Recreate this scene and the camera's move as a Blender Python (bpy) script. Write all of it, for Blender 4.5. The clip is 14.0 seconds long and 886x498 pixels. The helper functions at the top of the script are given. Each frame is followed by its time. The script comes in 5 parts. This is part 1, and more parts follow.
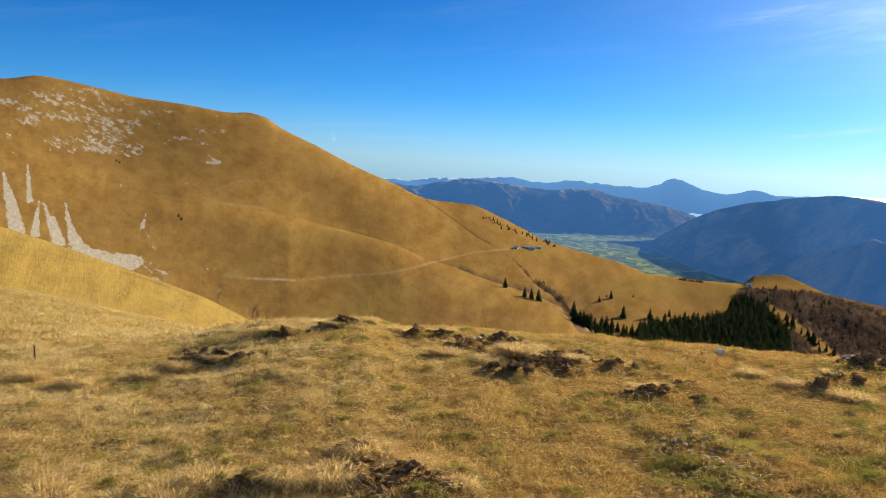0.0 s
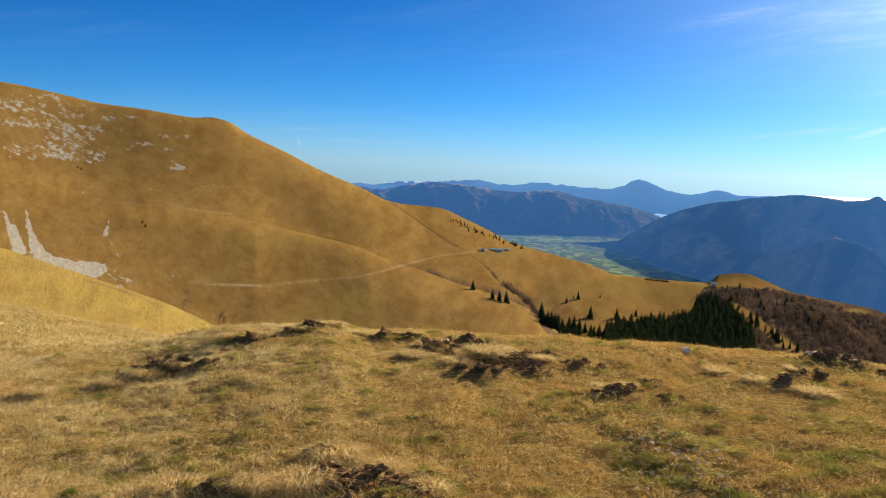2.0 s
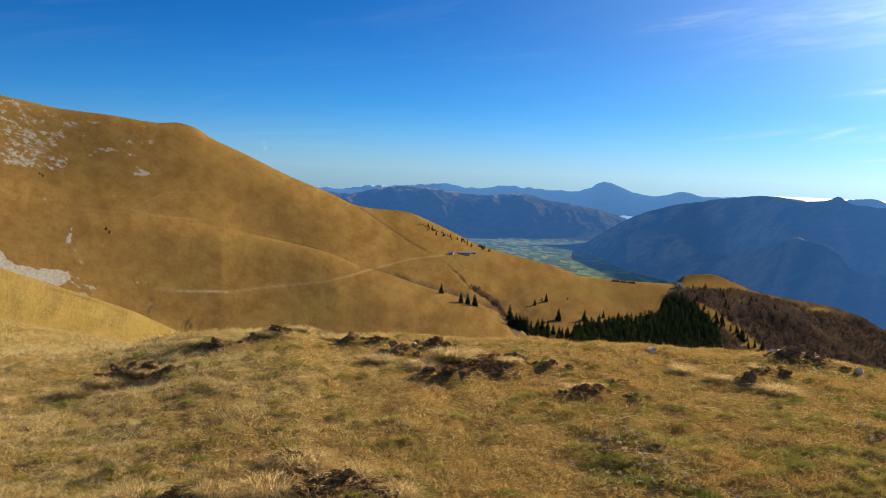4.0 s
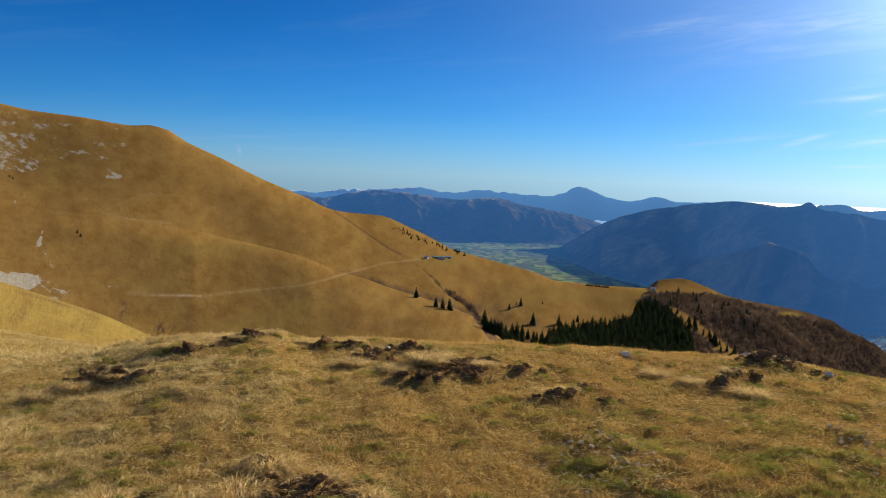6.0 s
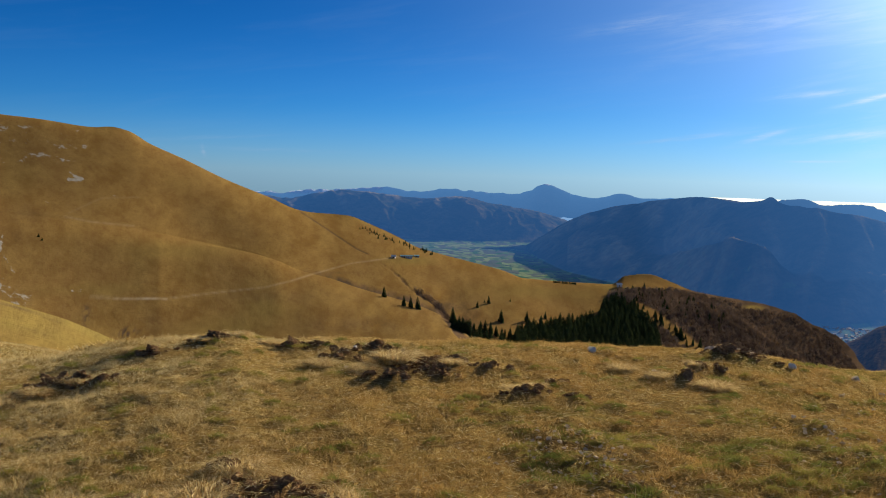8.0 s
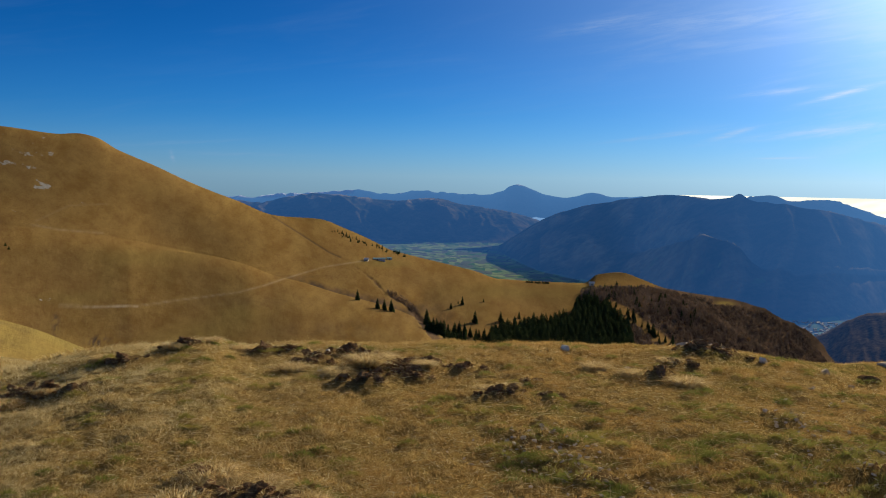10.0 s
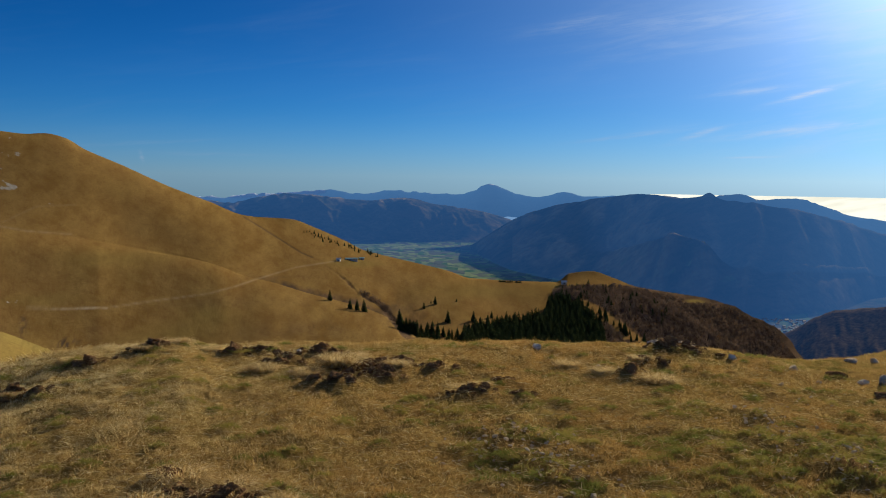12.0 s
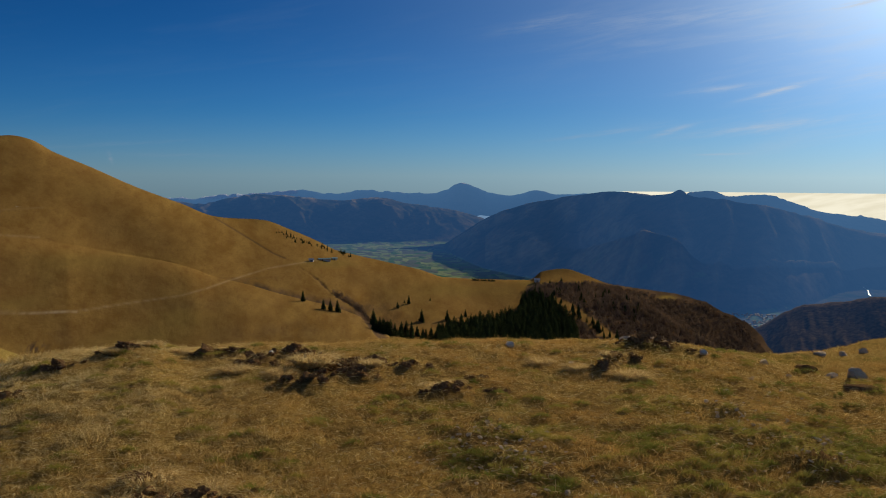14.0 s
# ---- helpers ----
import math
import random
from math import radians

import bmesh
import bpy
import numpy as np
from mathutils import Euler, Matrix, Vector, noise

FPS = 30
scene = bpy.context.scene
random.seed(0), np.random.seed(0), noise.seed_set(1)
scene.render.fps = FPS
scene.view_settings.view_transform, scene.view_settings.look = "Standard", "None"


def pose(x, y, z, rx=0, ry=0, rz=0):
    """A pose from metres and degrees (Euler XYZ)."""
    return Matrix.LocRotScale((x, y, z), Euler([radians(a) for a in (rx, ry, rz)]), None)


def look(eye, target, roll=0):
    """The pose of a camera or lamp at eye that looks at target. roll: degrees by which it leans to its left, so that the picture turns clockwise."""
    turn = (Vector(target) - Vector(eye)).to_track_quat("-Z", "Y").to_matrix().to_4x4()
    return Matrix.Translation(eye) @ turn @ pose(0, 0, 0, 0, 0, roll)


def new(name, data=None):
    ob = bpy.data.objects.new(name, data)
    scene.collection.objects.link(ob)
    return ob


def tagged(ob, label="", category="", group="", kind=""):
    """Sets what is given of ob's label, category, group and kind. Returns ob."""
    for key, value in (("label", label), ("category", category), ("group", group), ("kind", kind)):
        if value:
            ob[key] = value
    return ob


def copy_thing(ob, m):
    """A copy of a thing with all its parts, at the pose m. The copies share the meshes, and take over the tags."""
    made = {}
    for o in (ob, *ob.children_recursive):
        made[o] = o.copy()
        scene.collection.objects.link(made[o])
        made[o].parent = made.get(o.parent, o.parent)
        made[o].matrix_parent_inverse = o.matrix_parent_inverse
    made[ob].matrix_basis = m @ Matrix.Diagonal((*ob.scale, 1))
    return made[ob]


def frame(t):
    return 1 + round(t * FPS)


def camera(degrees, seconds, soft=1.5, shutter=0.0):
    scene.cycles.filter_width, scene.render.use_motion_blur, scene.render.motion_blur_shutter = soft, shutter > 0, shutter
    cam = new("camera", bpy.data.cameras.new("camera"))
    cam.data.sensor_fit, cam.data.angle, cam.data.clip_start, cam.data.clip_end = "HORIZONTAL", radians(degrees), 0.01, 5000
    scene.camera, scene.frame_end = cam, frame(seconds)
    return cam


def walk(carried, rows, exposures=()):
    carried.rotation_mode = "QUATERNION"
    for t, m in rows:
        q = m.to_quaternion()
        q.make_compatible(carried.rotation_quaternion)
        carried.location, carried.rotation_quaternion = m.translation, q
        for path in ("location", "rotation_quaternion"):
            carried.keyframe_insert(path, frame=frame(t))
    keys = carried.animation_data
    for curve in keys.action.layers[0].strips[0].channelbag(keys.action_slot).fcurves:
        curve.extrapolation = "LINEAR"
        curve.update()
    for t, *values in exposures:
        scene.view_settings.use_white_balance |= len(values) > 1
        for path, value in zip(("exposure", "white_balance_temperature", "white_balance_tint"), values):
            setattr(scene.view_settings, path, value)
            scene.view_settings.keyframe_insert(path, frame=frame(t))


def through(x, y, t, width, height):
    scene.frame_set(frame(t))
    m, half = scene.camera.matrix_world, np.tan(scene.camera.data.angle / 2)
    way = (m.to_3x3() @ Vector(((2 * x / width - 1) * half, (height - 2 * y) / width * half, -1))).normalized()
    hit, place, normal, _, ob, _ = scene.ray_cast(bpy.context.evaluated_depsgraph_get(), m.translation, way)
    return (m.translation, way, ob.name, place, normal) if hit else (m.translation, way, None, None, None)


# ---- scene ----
# The camera is held at eye height on an alpine pasture and turns on the spot.
EYE = 1.65
cam = camera(52.0, 14.0, soft=1.0)
ROWS = [
    (0.0, 0.000, 0.000, 0.000, 84.36, -3.02, 6.83),
    (0.5, 0.003, 0.004, -0.001, 84.46, -2.95, 6.26),
    (1.0, 0.005, 0.007, -0.003, 84.56, -2.67, 5.70),
    (1.5, 0.008, 0.011, -0.004, 84.59, -2.55, 5.22),
    (2.0, 0.010, 0.014, -0.006, 84.66, -2.47, 4.71),
    (2.5, 0.013, 0.018, -0.007, 84.66, -2.41, 4.18),
    (3.0, 0.016, 0.021, -0.009, 84.74, -2.27, 3.57),
    (5.5, 0.028, 0.039, -0.016, 85.26, -2.20, 1.54),
    (6.0, 0.031, 0.043, -0.018, 85.30, -2.31, 1.08),
    (6.5, 0.034, 0.046, -0.019, 85.30, -2.16, 0.64),
    (7.0, 0.036, 0.050, -0.021, 85.26, -2.00, 0.17),
    (7.5, 0.039, 0.053, -0.022, 85.25, -1.83, -0.42),
    (8.0, 0.041, 0.057, -0.024, 85.30, -1.70, -1.04),
    (10.5, 0.054, 0.075, -0.031, 85.48, -0.72, -3.28),
    (11.0, 0.057, 0.078, -0.033, 85.51, -0.69, -3.77),
    (11.5, 0.060, 0.082, -0.034, 85.48, -0.66, -4.20),
    (12.0, 0.062, 0.086, -0.036, 85.45, -0.71, -4.58),
    (12.5, 0.065, 0.089, -0.037, 85.45, -0.61, -4.96),
    (13.0, 0.067, 0.093, -0.038, 85.45, -0.33, -5.37),
    (13.5, 0.070, 0.096, -0.040, 85.42, -0.18, -5.82),
    (14.0, 0.072, 0.100, -0.041, 85.41, -0.23, -6.32),
]
EXPOSURES = [(0.0, 1.30, 6220, 10), (3.0, 1.08, 6080, 10), (6.5, 0.78, 5900, 10), (8.0, 0.62, 5800, 10), (11.0, 0.36, 5650, 10), (12.5, 0.22, 5850, 10), (14.0, -0.01, 6250, 10)]
walk(cam, [(t, pose(x, y, EYE + z, rx, ry, rz)) for t, x, y, z, rx, ry, rz in ROWS], EXPOSURES)

# ---------------------------------------------------------------- light
SUN_BEARING, SUN_RISE = 37.0, 18.0


def compass(bearing, rise):
    b, e = radians(bearing), radians(rise)
    return Vector((math.sin(b) * math.cos(e), math.cos(b) * math.cos(e), math.sin(e)))


sun_data = bpy.data.lights.new("sun", "SUN")
sun_data.energy, sun_data.angle, sun_data.color = 5.0, radians(0.53), (1.0, 0.81, 0.52)
sun = new("sun", sun_data)
sun.matrix_world = look(compass(SUN_BEARING, SUN_RISE) * 100, (0, 0, 0))

world = bpy.data.worlds.new("world")
scene.world = world
world.use_nodes = True


class Graph:
    """A small helper to write node trees in few lines."""

    def __init__(self, tree):
        self.tree, self.nodes, self.links = tree, tree.nodes, tree.links
        self.nodes.clear()

    def add(self, kind, ins=None, **props):
        n = self.nodes.new(kind)
        for k, v in props.items():
            setattr(n, k, v)
        for k, v in (ins or {}).items():
            self.put(n.inputs[k], v)
        return n

    def put(self, socket, v):
        if isinstance(v, bpy.types.NodeSocket):
            self.links.new(v, socket)
        elif isinstance(v, tuple) and len(v) == 3 and socket.type == "RGBA":
            socket.default_value = (*v, 1)
        else:
            socket.default_value = v

    def math(self, op, a, b=0.0, c=0.0, clamp=False):
        return self.add("ShaderNodeMath", {0: a, 1: b, 2: c}, operation=op, use_clamp=clamp).outputs[0]

    def mix(self, f, a, b, blend="MIX"):
        return self.add("ShaderNodeMix", {0: f, 6: a, 7: b}, data_type="RGBA", blend_type=blend, clamp_factor=True).outputs[2]

    def ramp(self, v, lo, hi, a=0.0, b=1.0):
        return self.add("ShaderNodeMapRange", {0: v, 1: lo, 2: hi, 3: a, 4: b}, interpolation_type="SMOOTHSTEP").outputs[0]

    def noise(self, vec, scale, detail=4.0, rough=0.55, out=0):
        return self.add("ShaderNodeTexNoise", {"Vector": vec, "Scale": scale, "Detail": detail, "Roughness": rough}).outputs[out]

    def attr(self, name):
        return self.add("ShaderNodeAttribute", attribute_name=name).outputs["Fac"]

    def scaled(self, vec, s):
        return self.add("ShaderNodeVectorMath", {0: vec, 1: s}, operation="MULTIPLY").outputs[0]


g = Graph(world.node_tree)
sky = g.add("ShaderNodeTexSky", sky_type="NISHITA", sun_disc=False, sun_elevation=radians(SUN_RISE), sun_rotation=radians(SUN_BEARING),
            altitude=1800.0, air_density=1.0, dust_density=0.15, ozone_density=4.0)
way = g.add("ShaderNodeTexCoord").outputs["Generated"]
sep = g.add("ShaderNodeSeparateXYZ", {0: way})
bearing = g.math("MULTIPLY", g.math("ARCTAN2", sep.outputs[0], sep.outputs[1]), 57.2958)
rise = g.math("MULTIPLY", g.math("ARCSINE", sep.outputs[2]), 57.2958)
sunny = g.add("ShaderNodeVectorMath", {0: way, 1: tuple(compass(SUN_BEARING, SUN_RISE))}, operation="DOT_PRODUCT").outputs["Value"]
sunny = g.math("MAXIMUM", sunny, 0.0)
# clear mountain air: deep blue, with a bright aureole round the sun
tint = g.mix(g.ramp(rise, 0.5, 11.0), (0.31, 0.84, 1.42), (0.125, 0.60, 1.10))
tint = g.mix(g.ramp(rise, -1.0, 4.5), (0.68, 1.02, 1.52), tint)
blue = g.mix(1.0, sky.outputs[0], g.mix(g.ramp(rise, 20.0, 45.0), tint, (0.85, 1.0, 1.1)), "MULTIPLY")
aureole = g.math("ADD", g.math("MULTIPLY", g.math("POWER", sunny, 60.0), 30.0), g.math("MULTIPLY", g.math("POWER", sunny, 12.0), 7.0))
blue = g.mix(1.0, blue, g.mix(1.0, (0.82, 1.0, 1.08), g.add("ShaderNodeCombineXYZ", {0: aureole, 1: aureole, 2: aureole}).outputs[0], "MULTIPLY"), "ADD")
# an unseen veil of high cloud overhead, added to make the fill light less blue
blue = g.mix(g.ramp(rise, 18.0, 42.0, 0.0, 0.25), blue, (6.2, 6.4, 6.6))
# thin cirrus: a faint veil in streaks, and single wisps that climb towards the sun
flow = g.add("ShaderNodeCombineXYZ", {0: g.math("MULTIPLY", bearing, 0.055), 1: g.math("SUBTRACT", g.math("MULTIPLY", rise, 0.42), g.math("MULTIPLY", bearing, 0.055))}).outputs[0]
warp = g.scaled(g.noise(flow, 0.9, 3.0, 0.5, 1), (0.9, 0.9, 0.0))
streak = g.noise(g.add("ShaderNodeVectorMath", {0: flow, 1: warp}, operation="ADD").outputs[0], 1.7, 9.0, 0.62)
veil = g.noise(g.scaled(flow, (0.8, 0.5, 1.0)), 0.9, 3.0, 0.5)
amount = g.math("MULTIPLY", g.ramp(streak, 0.44, 0.74), g.math("MULTIPLY", g.ramp(veil, 0.32, 0.6), g.ramp(sunny, 0.87, 0.985, 0.05, 0.32)))
amount = g.math("MULTIPLY", amount, g.ramp(rise, -0.5, 3.0))
sway = g.math("MULTIPLY", g.math("SUBTRACT", g.noise(g.scaled(flow, (7.0, 2.0, 1.0)), 1.0, 4.0, 0.6), 0.5), 0.55)
shreds = g.ramp(g.noise(g.scaled(flow, (9.0, 11.0, 1.0)), 1.0, 6.0, 0.65), 0.32, 0.66, 0.25, 1.25)


def wisp(b, r, long, wide, tilt, strength):
    """One shred of cirrus at a bearing and height, so many degrees long and wide."""
    global amount
    c, k = math.cos(radians(tilt)), math.sin(radians(tilt))
    db, dr = g.math("SUBTRACT", bearing, b), g.math("SUBTRACT", rise, r)
    u = g.math("ADD", g.math("MULTIPLY", db, c / long), g.math("MULTIPLY", dr, k / long))
    v = g.math("ADD", g.math("ADD", g.math("MULTIPLY", dr, c / wide), g.math("MULTIPLY", db, -k / wide)), g.math("MULTIPLY", sway, min(0.5 / wide, 2.4)))
    d = g.math("ADD", g.math("MULTIPLY", u, u), g.math("MULTIPLY", v, v))
    amount = g.math("ADD", amount, g.math("MULTIPLY", g.math("EXPONENT", g.math("MULTIPLY", d, -1.0)), g.math("MULTIPLY", shreds, strength)))


for row in ((23.2, 5.27, 2.2, 0.16, 5, 0.30), (26.4, 5.1, 1.8, 0.16, 15, 0.60), (20.2, 2.75, 1.3, 0.15, 18, 0.42), (26.0, 3.0, 4.2, 0.22, 6, 0.36), (31.8, 5.8, 2.0, 0.36, 14, 0.36), (22.5, 9.5, 9.0, 0.55, 2, 0.20),
            (23.0, 1.38, 1.5, 0.06, 1, 0.25), (30.6, 9.75, 1.6, 0.13, 8, 0.8), (16.5, 2.7, 3.2, 0.13, 7, 0.26), (12.6, 9.4, 3.0, 0.3, 12, 0.14), (-13.7, 1.0, 0.28, 0.11, 105, 0.34), (-13.6, 1.8, 3.5, 0.10, 4, 0.12), (-9.5, 1.2, 4.0, 0.12, 0, 0.10)):
    wisp(*row)
cloudy = g.mix(amount, blue, g.mix(g.ramp(sunny, 0.85, 1.0), (7.0, 8.6, 10.5), (17.0, 18.0, 19.0)))
g.add("ShaderNodeOutputWorld", {0: g.add("ShaderNodeBackground", {0: cloudy, 1: 0.036}).outputs[0]})


# ---------------------------------------------------------------- materials
def material(name):
    m = bpy.data.materials.new(name)
    m.use_nodes = True
    return m, Graph(m.node_tree)


def finish(g, color, rough=0.9, bump=None, strength=0.5, distance=0.02, glow=None, **more):
    b = g.add("ShaderNodeBsdfPrincipled", {"Base Color": color, "Roughness": rough, "Specular IOR Level": 0.0, **more})
    if bump is not None:
        g.put(b.inputs["Normal"], g.add("ShaderNodeBump", {"Strength": strength, "Distance": distance, "Height": bump}).outputs[0])
    out = b.outputs[0]
    if glow is not None:
        color, amount = glow
        air = g.add("ShaderNodeEmission", {0: color, 1: 1.0}).outputs[0]
        out = g.add("ShaderNodeMixShader", {0: amount, 1: out, 2: air}).outputs[0]
    g.add("ShaderNodeOutputMaterial", {0: out})


def place_of(g):
    return g.add("ShaderNodeNewGeometry").outputs["Position"]


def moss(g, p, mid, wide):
    """Where moss and green cushions take over from straw: in patches, more on the right; held back on the left to
    lighten ground with weak sun.
    """
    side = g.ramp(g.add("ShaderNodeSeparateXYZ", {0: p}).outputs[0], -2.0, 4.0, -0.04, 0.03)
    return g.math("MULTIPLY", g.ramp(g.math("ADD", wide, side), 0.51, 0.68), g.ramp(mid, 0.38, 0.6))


def make_pasture():
    """Dry autumn grass close by: straw, moss and bare soil."""
    m, g = material("pasture")
    p = place_of(g)
    fine, mid, wide = g.noise(p, 60.0, 6.0, 0.7), g.noise(p, 7.0, 5.0, 0.6), g.noise(p, 0.9, 4.0, 0.55)
    c = g.mix(g.ramp(fine, 0.3, 0.7), (0.13, 0.08, 0.022), (0.46, 0.33, 0.10))
    c = g.mix(g.ramp(mid, 0.35, 0.7, 0.0, 0.6), c, (0.40, 0.255, 0.085))
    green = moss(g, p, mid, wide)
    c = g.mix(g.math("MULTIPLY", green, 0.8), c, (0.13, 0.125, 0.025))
    soil = g.math("MULTIPLY", g.attr("soil"), g.ramp(mid, 0.3, 0.6, 0.5, 1.0))
    c = g.mix(soil, c, g.mix(g.ramp(fine, 0.3, 0.7), (0.075, 0.042, 0.019), (0.22, 0.132, 0.06)))
    finish(g, c, 0.95, g.math("ADD", fine, mid), 0.9, 0.03)
    return m


def make_hillside():
    """Far pastures, limestone, scree, tracks and gullies of the main mountain."""
    m, g = material("hillside")
    p = place_of(g)
    sep = g.add("ShaderNodeSeparateXYZ", {0: p})
    across = g.math("MULTIPLY", g.math("ARCTAN2", sep.outputs[0], sep.outputs[1]), 800.0)
    away = g.math("SQRT", g.math("ADD", g.math("POWER", sep.outputs[0], 2.0), g.math("POWER", sep.outputs[1], 2.0)))
    up = g.math("MULTIPLY", g.math("DIVIDE", sep.outputs[2], away), 800.0)
    q = g.add("ShaderNodeCombineXYZ", {0: across, 1: up}).outputs[0]
    tilted = g.add("ShaderNodeVectorRotate", {"Vector": q, "Angle": 0.5}, rotation_type="Z_AXIS").outputs[0]
    fine, mid, wide = g.noise(q, 0.45, 6.0, 0.68), g.noise(q, 0.06, 6.0, 0.62), g.noise(q, 0.012, 4.0, 0.55)
    c = g.mix(g.ramp(mid, 0.3, 0.7), (0.215, 0.122, 0.032), (0.315, 0.200, 0.060))
    c = g.mix(g.ramp(wide, 0.42, 0.62, 0.0, 0.55), c, (0.25, 0.152, 0.050))
    high = g.ramp(away, 150.0, 300.0)
    c = g.mix(g.math("MULTIPLY", high, g.ramp(fine, 0.42, 0.78, 0.0, 0.6)), c, (0.175, 0.093, 0.034))
    streaks = g.noise(g.scaled(tilted, (0.8, 1.3, 1.0)), 0.12, 6.0, 0.72)
    c = g.mix(g.math("MULTIPLY", high, g.ramp(streaks, 0.45, 0.72, 0.0, 0.45)), c, (0.15, 0.075, 0.026))
    c = g.mix(g.ramp(streaks, 0.48, 0.28, 0.0, 0.3), c, (0.34, 0.22, 0.085))
    c = g.mix(g.math("MULTIPLY", high, g.ramp(g.noise(q, 1.1, 3.0, 0.7), 0.5, 0.7, 0.0, 0.45)), c, (0.12, 0.064, 0.022))
    turf = g.mix(g.ramp(fine, 0.3, 0.7), (0.15, 0.112, 0.033), (0.26, 0.195, 0.06))
    c = g.mix(g.math("MULTIPLY", g.attr("green"), g.ramp(away, 120.0, 280.0, 0.95, 0.7)), c, g.mix(g.ramp(mid, 0.35, 0.65), turf, (0.27, 0.205, 0.055)))
    ledge = g.noise(g.scaled(p, (0.2, 0.2, 1.6)), 0.9, 5.0, 0.65)
    c = g.mix(g.math("MULTIPLY", g.math("SUBTRACT", 1.0, high), g.ramp(ledge, 0.48, 0.66, 0.0, 0.12)), c, (0.15, 0.105, 0.024))
    tuft = g.noise(p, 1.6, 6.0, 0.72)
    c = g.mix(g.ramp(tuft, 0.47, 0.7, 0.0, 0.75), c, (0.15, 0.095, 0.03))
    c = g.mix(g.math("MULTIPLY", g.attr("heath"), 0.92), c, g.mix(g.ramp(mid, 0.4, 0.6), (0.062, 0.045, 0.033), (0.125, 0.08, 0.05)))
    speck = g.noise(q, 0.9, 3.0, 0.7)
    stone = g.mix(g.ramp(fine, 0.35, 0.7), (0.32, 0.29, 0.235), (0.47, 0.425, 0.345))
    stone = g.mix(g.math("MULTIPLY", g.ramp(speck, 0.52, 0.62), g.ramp(mid, 0.4, 0.55, 0.1, 0.35)), stone, (0.12, 0.10, 0.075))
    bed = g.noise(g.add("ShaderNodeVectorMath", {0: g.scaled(tilted, (0.45, 1.2, 1.0)), 1: g.scaled(g.noise(q, 0.05, 2.0, 0.5, 1), (3.0, 3.0, 3.0))}, operation="ADD").outputs[0], 0.30, 7.0, 0.80)
    bare = g.ramp(g.math("ADD", g.attr("rock"), g.math("MULTIPLY", g.math("SUBTRACT", bed, 0.5), 1.7)), 0.44, 0.58)
    c = g.mix(bare, c, stone)
    c = g.mix(g.attr("track"), c, (0.50, 0.40, 0.26))
    finish(g, c, 0.95, g.math("ADD", fine, g.math("MULTIPLY", mid, 2.0)), 0.25, 0.4)
    return m


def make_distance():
    """The far valley and its wooded ranges; blue haze is mixed over them as emission."""
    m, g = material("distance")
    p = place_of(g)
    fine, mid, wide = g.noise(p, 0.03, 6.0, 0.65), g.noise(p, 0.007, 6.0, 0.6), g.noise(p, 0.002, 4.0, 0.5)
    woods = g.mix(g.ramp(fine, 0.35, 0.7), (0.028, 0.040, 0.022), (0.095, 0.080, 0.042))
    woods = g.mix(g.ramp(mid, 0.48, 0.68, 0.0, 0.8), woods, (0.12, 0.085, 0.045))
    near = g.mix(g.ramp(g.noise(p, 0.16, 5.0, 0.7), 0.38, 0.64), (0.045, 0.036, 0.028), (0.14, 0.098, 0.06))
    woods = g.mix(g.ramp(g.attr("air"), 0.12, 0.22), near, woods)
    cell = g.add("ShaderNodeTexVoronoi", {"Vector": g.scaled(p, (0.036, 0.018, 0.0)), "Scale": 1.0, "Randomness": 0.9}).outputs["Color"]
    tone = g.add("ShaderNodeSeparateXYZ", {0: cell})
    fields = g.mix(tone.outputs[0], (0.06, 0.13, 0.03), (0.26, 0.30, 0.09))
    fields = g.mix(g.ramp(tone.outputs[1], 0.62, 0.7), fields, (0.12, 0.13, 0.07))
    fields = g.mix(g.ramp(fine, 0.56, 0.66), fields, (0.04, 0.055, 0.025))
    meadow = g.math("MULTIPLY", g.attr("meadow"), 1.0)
    # alp: dry grass on the tops, and ribs paled as if sunlit
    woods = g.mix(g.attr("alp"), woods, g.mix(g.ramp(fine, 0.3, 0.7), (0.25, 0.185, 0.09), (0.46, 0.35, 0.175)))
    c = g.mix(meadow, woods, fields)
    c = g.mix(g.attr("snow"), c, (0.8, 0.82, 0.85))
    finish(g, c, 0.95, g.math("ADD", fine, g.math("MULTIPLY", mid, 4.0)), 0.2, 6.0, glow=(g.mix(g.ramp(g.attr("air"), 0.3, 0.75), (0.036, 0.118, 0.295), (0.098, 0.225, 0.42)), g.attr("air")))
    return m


def leafy(name, build, through=0.45):
    """A thin leaf or blade that lets light through."""
    m, g = material(name)
    c = build(g)
    a = g.add("ShaderNodeBsdfDiffuse", {0: c}).outputs[0]
    b = g.add("ShaderNodeBsdfTranslucent", {0: c}).outputs[0]
    g.add("ShaderNodeOutputMaterial", {0: g.add("ShaderNodeMixShader", {0: through, 1: a, 2: b}).outputs[0]})
    return m


def island(g):
    return g.add("ShaderNodeNewGeometry").outputs["Random Per Island"]


